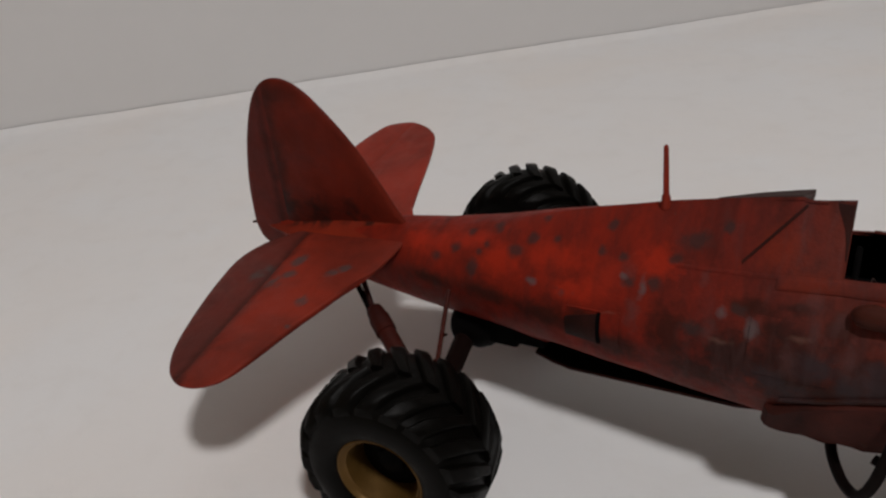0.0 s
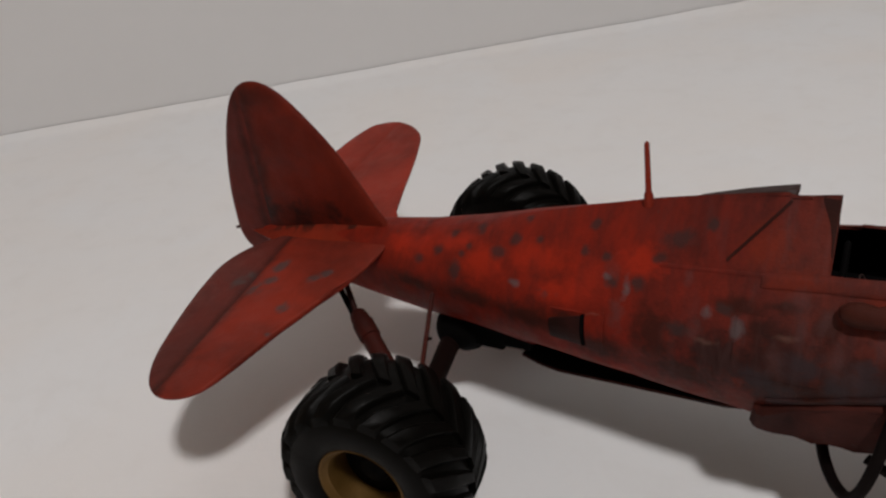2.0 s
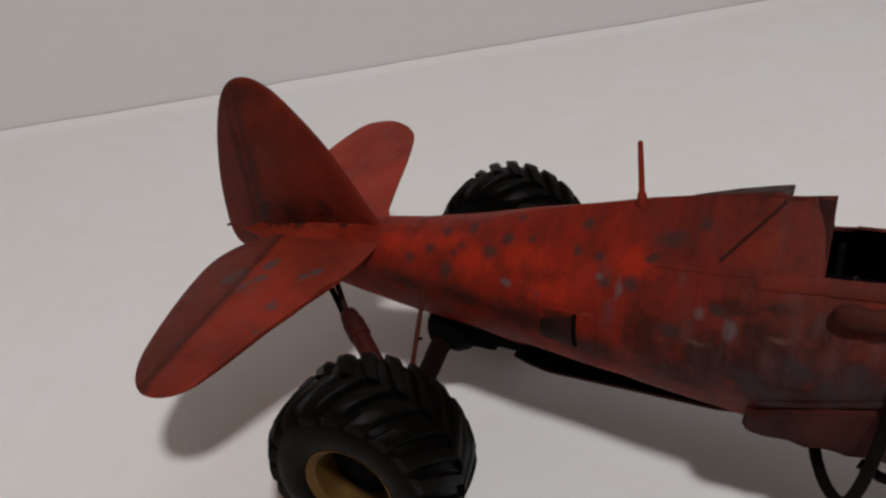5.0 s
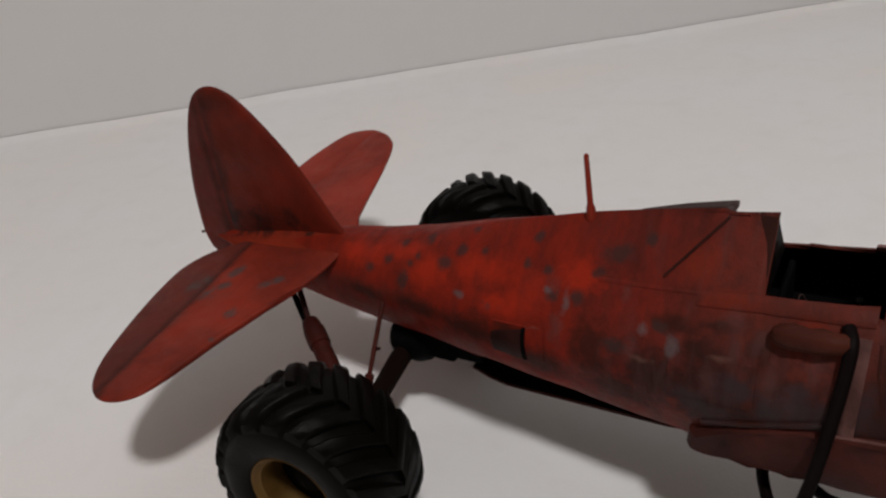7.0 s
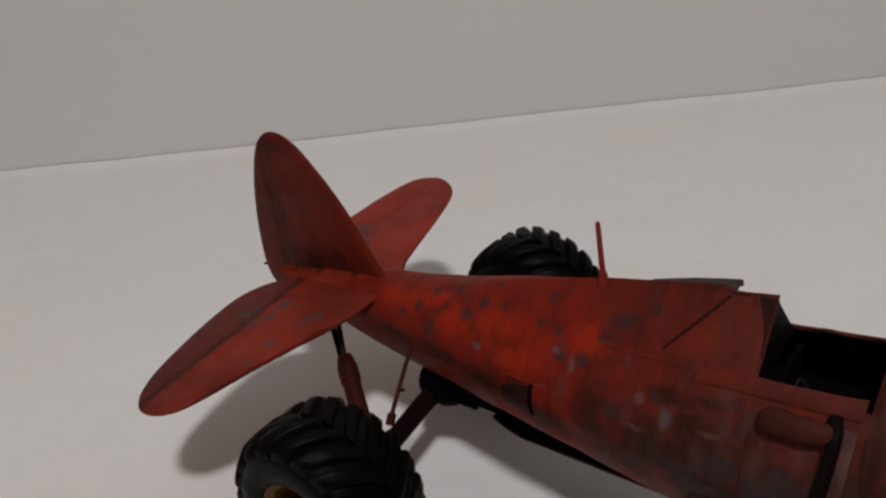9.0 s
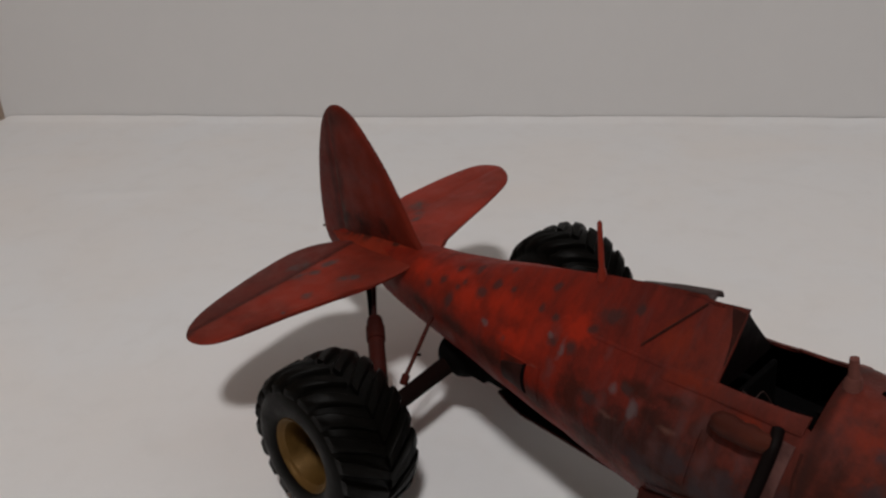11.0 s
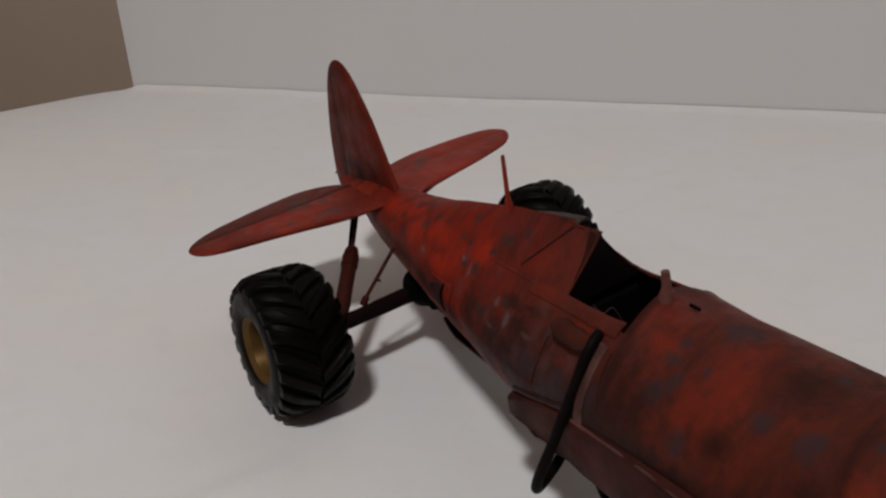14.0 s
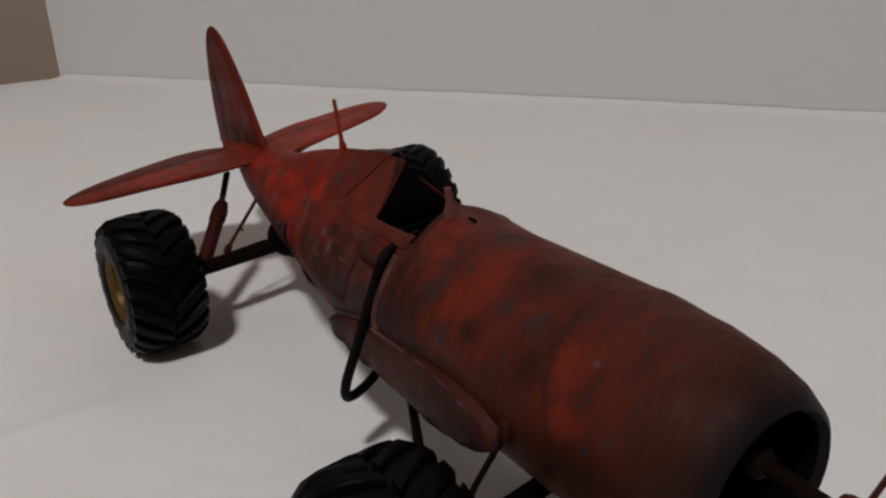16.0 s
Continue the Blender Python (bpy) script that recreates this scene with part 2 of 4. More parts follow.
LILAC = [(188.9, 43.6, 1.7, 6), (224, 39, 3.8, 7), (232.6, 30, 2.3, 7), (161.7, 39, 2.5, 12), (165.4, 9.5, 3.0, 10), (219, 7, 3.0, 7), (236.5, 11, 3.0, 8), (192.8, 9, 2.2, 8),
         (226, 24, 2.0, 9), (248, 22, 2.4, 10), (256, 8, 3.0, 12), (276, 88, 8.0, 14), (243, 5, 2.0, 9)]
SLATE = [(228, 6.5, 7, 7), (213.4, -5, 6, 7), (320, 50, 4.4, 7), (294, 92, 7, 14), (285.4, 37, 4.6, 7), (285, 55, 4.4, 4.5), (334, 55, 4.5, 8), (246, 4, 6, 8), (252, -6, 6, 9), (222, -14, 8, 8), (300, 20, 4, 8), (246, 9, 4.5, 7), (253, 3, 4, 10), (262, 9, 3.4, 12), (238, -1, 5, 7), (284, 66, 2.2, 4), (290, 44, 2.4, 6), (297, 58, 1.8, 4)]
# brown marks; the low ones put the underside's shade into the paint
BROWN_AND_SHADE = [(207, 31, 9, 6), (214, 20, 6.5, 5.5), (179, 2, 8, 22), (204, 0, 12, 9), (130, -9, 17, 12), (104, -8, 15, 10), (76, -14, 13, 11), (321, 80, 12, 18), (341, 32, 6.5, 14), (312, 30, 5.5, 8),
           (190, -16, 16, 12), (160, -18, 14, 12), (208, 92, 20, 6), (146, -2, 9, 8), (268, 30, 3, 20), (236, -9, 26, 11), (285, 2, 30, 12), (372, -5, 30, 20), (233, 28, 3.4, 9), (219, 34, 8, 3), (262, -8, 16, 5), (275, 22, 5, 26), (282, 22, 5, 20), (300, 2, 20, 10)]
# painted shade along the lower flank by the cockpit
FLANK_SHADE = [(200, 2, 14, 17), (222, 4, 21, 21), (246, 3, 24, 21), (270, -2, 22, 22), (286, -4, 18, 16)]
GLOWING = [(131, 43, 13, 17), (140, 16, 12, 9), (154, 32, 7, 17), (72, 36, 12, 24), (108, 29, 11, 20), (150, 22, 8, 11), (95, 50, 10, 16), (172, 50, 9, 12)]
RUSSET = [(305, 58, 9, 32), (274, 78, 6, 12), (212, 66, 8, 12), (222, 48, 9, 8), (246, 40, 8, 6), (354, 44, 8, 16), (279, 59, 8, 8), (298, 40, 5, 16), (360, 20, 8, 10), (314, 78, 4, 12), (246, 14, 2.5, 5), (268, 66, 3, 10)]
CREAMY = [(197, 7, 4.5, 1.8), (222, 18, 3.4, 1.7), (156.5, 6.5, 2.2, 1.0), (255, 36, 1.5, 3.0)]
TAIL_SPOTS = [(0.0373, -0.0564, 0.002, 0.0034), (0.0440, -0.0335, 0.003, 0.0040), (0.0400, -0.0375, 0.002, 0.0040), (0.0146, -0.0463, -0.001, 0.0046), (0.0190, -0.0400, 0.0, 0.0040),
              (0.0180, -0.0300, 0.0, 0.0050), (0.0080, -0.0440, -0.002, 0.0036), (0.0410, -0.0720, 0.002, 0.0016)]
FAR_SPOTS = [(-0.004, 0.046, -0.007, 0.0060), (0.004, 0.040, -0.006, 0.0040), (0.010, 0.034, -0.005, 0.0040)]
ELEVATOR_SPOTS = [(0.0031, -0.0431, -0.003, 0.0050), (0.0062, -0.0380, -0.003, 0.0040)]
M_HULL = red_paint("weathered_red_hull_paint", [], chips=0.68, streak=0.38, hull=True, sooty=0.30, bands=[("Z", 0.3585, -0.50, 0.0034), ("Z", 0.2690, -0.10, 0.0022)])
M_FIN = red_paint("sooty_red_fin_paint", [(-0.016, 0.0, 0.012, 0.003), (-0.006, 0.0, 0.006, 0.010), (0.012, 0.0, 0.008, 0.009), (0.030, 0.0, 0.010, 0.008)], red=(0.190, 0.023, 0.010, 1), deep=(0.090, 0.013, 0.007, 1), worn_to=(0.026, 0.010, 0.008, 1), chips=0.90, streak=0.0, shift=(6, 2, 0), bands=[("Z", -0.0075, 0.07, 0.008)], sooty=0.30)
M_RUDDER = red_paint("dull_red_rudder_paint", [], red=(0.165, 0.029, 0.021, 1), deep=(0.090, 0.021, 0.017, 1), chips=0.90, streak=0.0, shift=(1, 2, 3), bands=[("Z", -0.0120, 0.07, 0.004)], sooty=0.35)
M_ELEVATOR = red_paint("dull_red_elevator_paint", ELEVATOR_SPOTS, red=(0.175, 0.038, 0.028, 1), deep=(0.100, 0.026, 0.020, 1), chips=0.74, streak=0.18, shift=(4, 2, 7), bands=[("Y", 0.0065, 0.065, 0.005)], sooty=0.45)
M_TAIL = red_paint("weathered_red_tail_paint", TAIL_SPOTS, red=(0.285, 0.036, 0.018, 1), deep=(0.150, 0.026, 0.016, 1), chips=0.74, streak=0.18, bands=[("Y", 0.0065, 0.065, 0.005)], shift=(2, 3, 0), sooty=0.40)
# brighter copy of the tail red: the far half's stronger light is painted in
M_TAIL_LIT = red_paint("lit_red_tail_paint", FAR_SPOTS, red=(0.330, 0.046, 0.027, 1), deep=(0.205, 0.034, 0.021, 1), chips=0.76, streak=0.15, shift=(5, 3, 2), sooty=0.30)
M_STUB = red_paint("rust_orange_stub_paint", [], red=(0.088, 0.022, 0.011, 1), deep=(0.016, 0.007, 0.006, 1), chips=0.62, streak=0.5, shift=(2, 6, 8))
M_DARK_BROWN = red_paint("dark_brown_paint", [], red=(0.050, 0.014, 0.009, 1), deep=(0.014, 0.006, 0.005, 1), chips=0.70, streak=0.3, shift=(3, 8, 5))
M_STRAP = red_paint("rubbed_lilac_strap_paint", [], red=(0.205, 0.112, 0.100, 1), deep=(0.085, 0.042, 0.037, 1), chips=0.66, streak=0.4, shift=(4, 7, 1))
M_ROOT = red_paint("rubbed_maroon_wing_paint", [], red=(0.084, 0.022, 0.016, 1), deep=(0.017, 0.0068, 0.0056, 1), chips=0.68, streak=0.5, shift=(9, 4, 2), sooty=0.9)
M_PART = red_paint("rusty_red_part_paint", [], red=(0.070, 0.013, 0.008, 1), deep=(0.022, 0.007, 0.006, 1), chips=0.66, streak=0.3, shift=(5, 1, 2))
# the unlit inside of the body: its shade is put into a black colour
M_INSIDE = plain("shade_black_interior", (0.003, 0.0027, 0.0028), 0.85, spec=0.03)
M_BLACK = plain("matt_black_plastic", (0.0022, 0.0019, 0.0018), 0.7, scale=200, spec=0.04)
M_PIPE = plain("burnt_dark_metal", (0.0046, 0.0024, 0.0022), 0.6, 0.0, spec=0.08, scale=200)
M_TYRE = plain("black_rubber", (0.0026, 0.0022, 0.0017), 0.42, var=0.4, scale=160, spec=0.065, b=0.35)
M_RUST = plain("dark_rust", (0.0080, 0.0034, 0.0026), 0.7, scale=180, spec=0.05)
M_BRASS = plain("aged_brass", (0.125, 0.066, 0.015), 0.5, 0.55, var=0.4, scale=110)
M_CLOTH = cotton()
M_WALL = plain("white_wall_paint", (0.715, 0.709, 0.704), 0.85, var=0.04, scale=5, spec=0.15, b=0.1, bd=0.001)
M_TAN = plain("tan_wall_paint", (0.55, 0.445, 0.36), 0.85, var=0.08, scale=5, spec=0.15, b=0.1, bd=0.001)
# unseen room surfaces: near black, so that little light bounces into the shadows
M_ROOM_DARK = plain("low_bounce_room_paint", (0.046, 0.037, 0.030), 0.85, var=0.05, scale=5, spec=0.15, b=0.1, bd=0.001)
M_FLOOR = plain("brown_floor_boards", (0.16, 0.10, 0.065), 0.6, var=0.25, scale=7)


# ---- mesh helpers ----
WORLD = {}


def bm_from(verts, faces):
    bm = bmesh.new()
    vs = [bm.verts.new(v) for v in verts]
    for f in faces:
        try:
            bm.faces.new([vs[i] for i in f])
        except ValueError:
            pass
    bmesh.ops.recalc_face_normals(bm, faces=bm.faces)
    return bm


def make(name, bm, material, m=Matrix(), smooth=True):
    me = bpy.data.meshes.new(name)
    bm.to_mesh(me)
    bm.free()
    for s in (material if isinstance(material, (list, tuple)) else [material]):
        me.materials.append(s)
    if smooth:
        me.polygons.foreach_set("use_smooth", [True] * len(me.polygons))
        me.set_sharp_from_angle(angle=radians(38))
    ob = new(name, me)
    ob.matrix_basis = m
    WORLD[ob] = m
    return ob


def part(name, bm, material, parent, label="", m=Matrix(), smooth=True):
    """One mesh under a thing or a part; m is its pose in the world."""
    ob = make(name, bm, material, m, smooth)
    ob.parent = parent
    ob.matrix_basis = WORLD[parent].inverted() @ m
    if label:
        tagged(ob, label)
    return ob


def solid(ob, thick, offset=-1, inner=0):
    md = ob.modifiers.new("thickness", "SOLIDIFY")
    md.thickness, md.offset, md.material_offset, md.material_offset_rim = thick, offset, inner, 0
    return ob


def soften(ob, width, seg=2):
    md = ob.modifiers.new("worn_edges", "BEVEL")
    md.width, md.segments, md.limit_method, md.angle_limit = width, seg, "ANGLE", radians(40)
    return ob


def box(sx, sy, sz, at=(0, 0, 0)):
    bm = bmesh.new()
    bmesh.ops.create_cube(bm, size=1, matrix=Matrix.Translation(at) @ Matrix.Diagonal((sx, sy, sz, 1)))
    return bm


def lathe(profile, n=40, axis="y", closed=False):
    """profile: (along, radius) pairs, turned about the y or x axis."""
    vs, fs = [], []
    for a, r in profile:
        for i in range(n):
            t = 2 * math.pi * i / n
            vs.append((r * math.sin(t), a, r * math.cos(t)) if axis == "y" else (a, r * math.sin(t), r * math.cos(t)))
    k = len(profile)
    for j in range(k if closed else k - 1):
        for i in range(n):
            a, b = j * n, ((j + 1) % k) * n
            fs.append((a + i, a + (i + 1) % n, b + (i + 1) % n, b + i))
    if not closed:
        fs += [tuple(range(n)), tuple(range((k - 1) * n, k * n))]
    return bm_from(vs, fs)


def spline(pts, n=8):
    out = []
    P = [Vector(p) for p in pts]
    P = [2 * P[0] - P[1]] + P + [2 * P[-1] - P[-2]]
    for i in range(1, len(P) - 2):
        for k in range(n):
            t = k / n
            a, b, c, d = P[i - 1:i + 3]
            out.append(0.5 * (2 * b + (c - a) * t + (2 * a - 5 * b + 4 * c - d) * t * t + (3 * b - a - 3 * c + d) * t ** 3))
    return out + [P[-2]]


def tube(pts, radii, n=12):
    """A rod along points, with a radius for each."""
    P = [Vector(p) for p in pts]
    if isinstance(radii, (int, float)):
        radii = [radii] * len(P)
    vs, fs = [], []
    side = None
    for i, p in enumerate(P):
        d = (P[min(i + 1, len(P) - 1)] - P[max(i - 1, 0)]).normalized()
        if side is None:
            side = d.orthogonal().normalized()
        side = (side - d * side.dot(d)).normalized()
        up = d.cross(side)
        for k in range(n):
            t = 2 * math.pi * k / n
            vs.append(p + (side * math.cos(t) + up * math.sin(t)) * radii[i])
    for i in range(len(P) - 1):
        for k in range(n):
            fs.append((i * n + k, i * n + (k + 1) % n, (i + 1) * n + (k + 1) % n, (i + 1) * n + k))
    fs += [tuple(range(n)), tuple(range((len(P) - 1) * n, len(P) * n))]
    return bm_from(vs, fs)


def join(*bms):
    out = bmesh.new()
    for b in bms:
        me = bpy.data.meshes.new("joining")
        b.to_mesh(me)
        b.free()
        out.from_mesh(me)
        bpy.data.meshes.remove(me)
    return out


# ---- the room: a cloth-covered table against a white wall ----
TURN = radians(41.2)
WALL = Matrix.Translation((-0.69, 0.004, 0)) @ Matrix.Rotation(TURN, 4, "Z")   # x along the wall, -y into the room
FLOOR_Z, CEIL_Z = -0.74, 2.35


def slab(name, x0, x1, y0, y1, z0, z1, material, label, category):
    ob = make(name, box(x1 - x0, y1 - y0, z1 - z0, ((x0 + x1) / 2, (y0 + y1) / 2, (z0 + z1) / 2)), material, WALL, False)
    return tagged(ob, label, category, kind="structure")


slab("wall_back", 0.0, 2.6, 0.0012, 0.126, FLOOR_Z, CEIL_Z, M_WALL, "plain white painted wall behind the table", "wall")
slab("wall_tan", -1.42, -1.30, -2.4, 0.52, FLOOR_Z, CEIL_Z, M_TAN, "plain tan wall beyond the table's end", "wall")
slab("wall_recess", -1.30, 0.0, 0.40, 0.52, FLOOR_Z, CEIL_Z, M_TAN, "plain tan wall of the recess", "wall")
# added unseen walls and ceiling, dark to hold down the fill light
slab("wall_right", 2.6, 2.72, -2.4, 0.126, FLOOR_Z, CEIL_Z, M_ROOM_DARK, "unseen side wall, near black to cut bounced light", "wall")
slab("wall_front", -1.42, 2.72, -2.52, -2.4, FLOOR_Z, CEIL_Z, M_ROOM_DARK, "unseen wall on the room's open side, near black to cut bounced light", "wall")
slab("ceiling", -1.42, 2.72, -2.52, 0.52, CEIL_Z, CEIL_Z + 0.1, M_ROOM_DARK, "unseen ceiling, near black to cut bounced light", "ceiling")
slab("floor", -1.42, 2.72, -2.52, 0.52, FLOOR_Z - 0.1, FLOOR_Z, M_FLOOR, "brown floor under the table", "floor")


FOLDS = [(0.184, -0.205, 0.150, -0.115, 0.0036, 0.006), (0.147, -0.200, 0.138, -0.105, 0.0040, 0.007), (-0.385, -0.03, -0.330, 0.04, 0.0022, 0.010), (-0.30, 0.20, -0.12, 0.26, 0.0008, 0.015),
         (-0.20, -0.12, -0.05, -0.13, 0.0006, 0.012), (0.28, 0.25, 0.36, 0.12, 0.0008, 0.015)]


def table_cloth():
    """A white sheet over a table: flat top with faint folds, rounded ends, and sides that hang down."""
    vs, fs = [], []
    ny = 200
    for i, sx in enumerate(np.linspace(-0.30, 1.95, 380)):
        for j, sy in enumerate(np.linspace(0.0, 1.35, ny)):
            edge = -0.050 - 0.50 * min(sy, 0.30)
            corner = 0.035 * math.exp(-sy / 0.03)
            e = edge + corner
            x, y, z = sx, -sy, 0.0
            over = e + 0.03 - sx
            if over > 0:
                t = min(over / 0.03, 1.5)
                x = e + 0.03 - 0.03 * math.sin(min(t, 1.5))
                z = -0.03 * (1 - math.cos(min(t, 1.5))) - max(0, over - 0.045) * 1.6
            over = sy - 1.15
            if over > 0:
                t = min(over / 0.03, 1.5)
                y = -1.15 - 0.03 * math.sin(t)
                z = min(z, -0.03 * (1 - math.cos(t)) - max(0, over - 0.045) * 1.6)
            q = Vector((sx * 3.1, sy * 3.1, 0.3))
            soft = noise.noise(q) * 0.0020 + noise.noise(q * 3.3) * 0.0011 + noise.noise(q * 8.1) * 0.00045
            w = WALL @ Vector((sx, -sy, 0))
            fold = 0.0
            for ax, ay, bx, by, high, wide in FOLDS:
                ux, uy = bx - ax, by - ay
                k = ((w.x - ax) * ux + (w.y - ay) * uy) / (ux * ux + uy * uy)
                off = ((w.x - ax) * uy - (w.y - ay) * ux) / math.hypot(ux, uy) + 0.006 * noise.noise(q * 4)
                fold += high * math.exp(-(off / wide) ** 2) * math.exp(-(2 * k - 1) ** 4)
            up = 0.005 * max(0.0, 1 - sy / 0.014) ** 2      # the hem is pushed up against the wall
            vs.append((x, y, z + min(0.0, soft - 0.0004) + up + (fold if z == 0 else 0.0)))
    for i in range(379):
        for j in range(ny - 1):
            fs.append((i * ny + j, (i + 1) * ny + j, (i + 1) * ny + j + 1, i * ny + j + 1))
    ob = make("tablecloth", bm_from(vs, fs), M_CLOTH, WALL)
    return tagged(ob, "plain white cotton cloth spread over the table", "tablecloth")


table_cloth()
table = new("table")
table.matrix_basis = WORLD[table] = WALL @ pose(0.95, -0.6, FLOOR_Z)
tagged(table, "wooden table hidden under the white cloth", "table")
part("tabletop", box(1.84, 1.06, 0.03, (0, 0, -FLOOR_Z - 0.022)), M_FLOOR, table, "", WALL @ pose(0.95, -0.6, FLOOR_Z))
for lx in (-0.85, 0.85):
    for ly in (-0.45, 0.45):
        part("leg", box(0.05, 0.05, -FLOOR_Z - 0.037, (lx, ly, (-FLOOR_Z - 0.037) / 2)), M_FLOOR, table, "", WALL @ pose(0.95, -0.6, FLOOR_Z))


# ---- the model: an aircraft body on four big wheels ----
model = new("model_car")
model.matrix_basis = WORLD[model] = pose(0.2, 0, 0)
tagged(model, "handmade model car, weathered red aircraft body on four monster truck wheels", "model car")
AIR = pose(0, 0.0065, 0.075, 6.5, 0, 0)      # the aircraft body leans to one side

# x, height of the widest line, half width, top, bottom, and the fullness of the upper side
STATIONS = [(-0.014, -0.006, 0.003, -0.002, -0.013, 2.0, 2.0), (0.010, -0.006, 0.0065, 0.0010, -0.0210, 2.0, 2.0), (0.030, -0.006, 0.0110, 0.0040, -0.0280, 2.0, 2.0),
            (0.050, -0.006, 0.0155, 0.0066, -0.0300, 2.0, 2.0), (0.075, -0.006, 0.0195, 0.0096, -0.0325, 2.0, 1.9), (0.100, -0.0055, 0.0235, 0.0152, -0.0330, 1.9, 1.7),
            (0.126, -0.005, 0.0277, 0.0238, -0.036, 1.7, 1.4), (0.150, -0.004, 0.0308, 0.0307, -0.039, 1.5, 1.15), (0.175, -0.004, 0.0335, 0.0372, -0.041, 1.45, 1.05),
            (0.200, -0.003, 0.0355, 0.0430, -0.042, 1.36, 0.98), (0.216, -0.003, 0.0365, 0.0462, -0.043, 1.38, 0.92), (0.2175, -0.003, 0.0365, 0.0455, -0.043, 1.38, 0.92),
            (0.2315, -0.002, 0.0370, 0.0470, -0.043, 1.40, 0.86), (0.248, -0.001, 0.0366, 0.0420, -0.043, 1.5, 1.15), (0.264, 0.0, 0.0362, 0.0373, -0.043, 1.82, 1.42),
            (0.280, 0.0, 0.0360, 0.0346, -0.043, 1.85, 1.55), (0.305, 0.0, 0.0358, 0.0330, -0.042, 1.95, 1.75), (0.334, 0.0, 0.0355, 0.0325, -0.041, 2.0, 1.9),
            (0.337, 0.0, 0.0347, 0.0317, -0.040, 2.0, 2.0), (0.340, 0.0, 0.0356, 0.0327, -0.040, 2.0, 2.0), (0.370, 0.0, 0.0345, 0.0322, -0.038, 2.0, 2.0),
            (0.386, 0.0, 0.0322, 0.0306, -0.034, 2.0, 2.0), (0.396, 0.0, 0.0290, 0.0283, -0.030, 2.0, 2.0), (0.403, 0.0, 0.0252, 0.0250, -0.0255, 2.0, 2.0),
            (0.4045, 0.0, 0.0230, 0.0228, -0.0232, 2.0, 2.0), (0.402, 0.0, 0.0216, 0.0214, -0.0216, 2.0, 2.0), (0.385, 0.0, 0.0260, 0.0260, -0.0260, 2.0, 2.0)]


def lean(x):
    """The cockpit part sits a little to one side."""
    return -0.003 * max(0.0, min(1.0, (x - 0.17) / 0.05, (0.335 - x) / 0.05))


def section(st, q=24):
    """Points of one cross-section from the keel up one side, over the top and down the other side."""
    x, zm, a, top, bot, p, e = st
    half = []
    for i in range(q):                       # lower side, keel to widest line
        f = math.pi / 2 * (1 - i / q)
        half.append((a * math.cos(f), zm - (zm - bot) * math.sin(f)))
    for i in range(q + 1):                   # upper side, widest line to the ridge
        s = math.sin(math.pi / 2 * i / q)
        half.append((a * max(0.0, 1 - s ** p) ** (1 / e), zm + (top - zm) * s))
    o = lean(x)
    return [(x, o - y, z) for y, z in half] + [(x, o + y, z) for y, z in reversed(half[:-1])]


def refine(sts, sub):
    out = []
    for a, b in zip(sts, sts[1:]):
        for k in range(sub if abs(b[0] - a[0]) > 0.008 else 1):
            t = k / (sub if abs(b[0] - a[0]) > 0.008 else 1)
            out.append(tuple(u + (v - u) * t for u, v in zip(a, b)))
    return out + [sts[-1]]


def hull():
    sts = refine(STATIONS, 5)
    rings = [section(s) for s in sts]
    n = len(rings[0])
    vs = []
    for ring in rings:
        for p in ring:                       # small dents of hand-worked plastic
            w = noise.noise(Vector(p) * 60) * 0.0005
            ring_slant = 0.5 * (0.040 - p[2]) * max(0.0, 1 - abs(p[0] - 0.337) / 0.030)      # the cowling's seam slants back towards the ridge
            vs.append((p[0] + min(ring_slant, 0.020), p[1] * (1 + w * 20), p[2] * (1 + w * 14)))
    fs = []
    for j in range(len(rings) - 1):
        xm = (sts[j][0] + sts[j + 1][0]) / 2
        for i in range(n - 1):
            zc = (rings[j][i][2] + rings[j][i + 1][2]) / 2
            back = j > len(rings) - 8
            if 0.128 < xm < 0.214 and i < 15:
                continue                     # open slot along the belly
            if (0.2315 if i < n // 2 else 0.2225) < xm < 0.263 and zc > (0.0262 + 0.085 * (xm - 0.233) if i < n // 2 else 0.0205) and not back:
                continue                     # cockpit opening
            fs.append((j * n + i, j * n + i + 1, (j + 1) * n + i + 1, (j + 1) * n + i))
    fs.append(tuple(range(n - 1)))
    bm = bm_from(vs, fs)
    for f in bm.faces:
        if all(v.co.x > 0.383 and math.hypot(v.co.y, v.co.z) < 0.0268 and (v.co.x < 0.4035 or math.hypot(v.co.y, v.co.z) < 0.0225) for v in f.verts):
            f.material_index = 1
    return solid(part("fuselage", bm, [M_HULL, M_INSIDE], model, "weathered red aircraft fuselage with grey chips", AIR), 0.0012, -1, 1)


fuselage = hull()


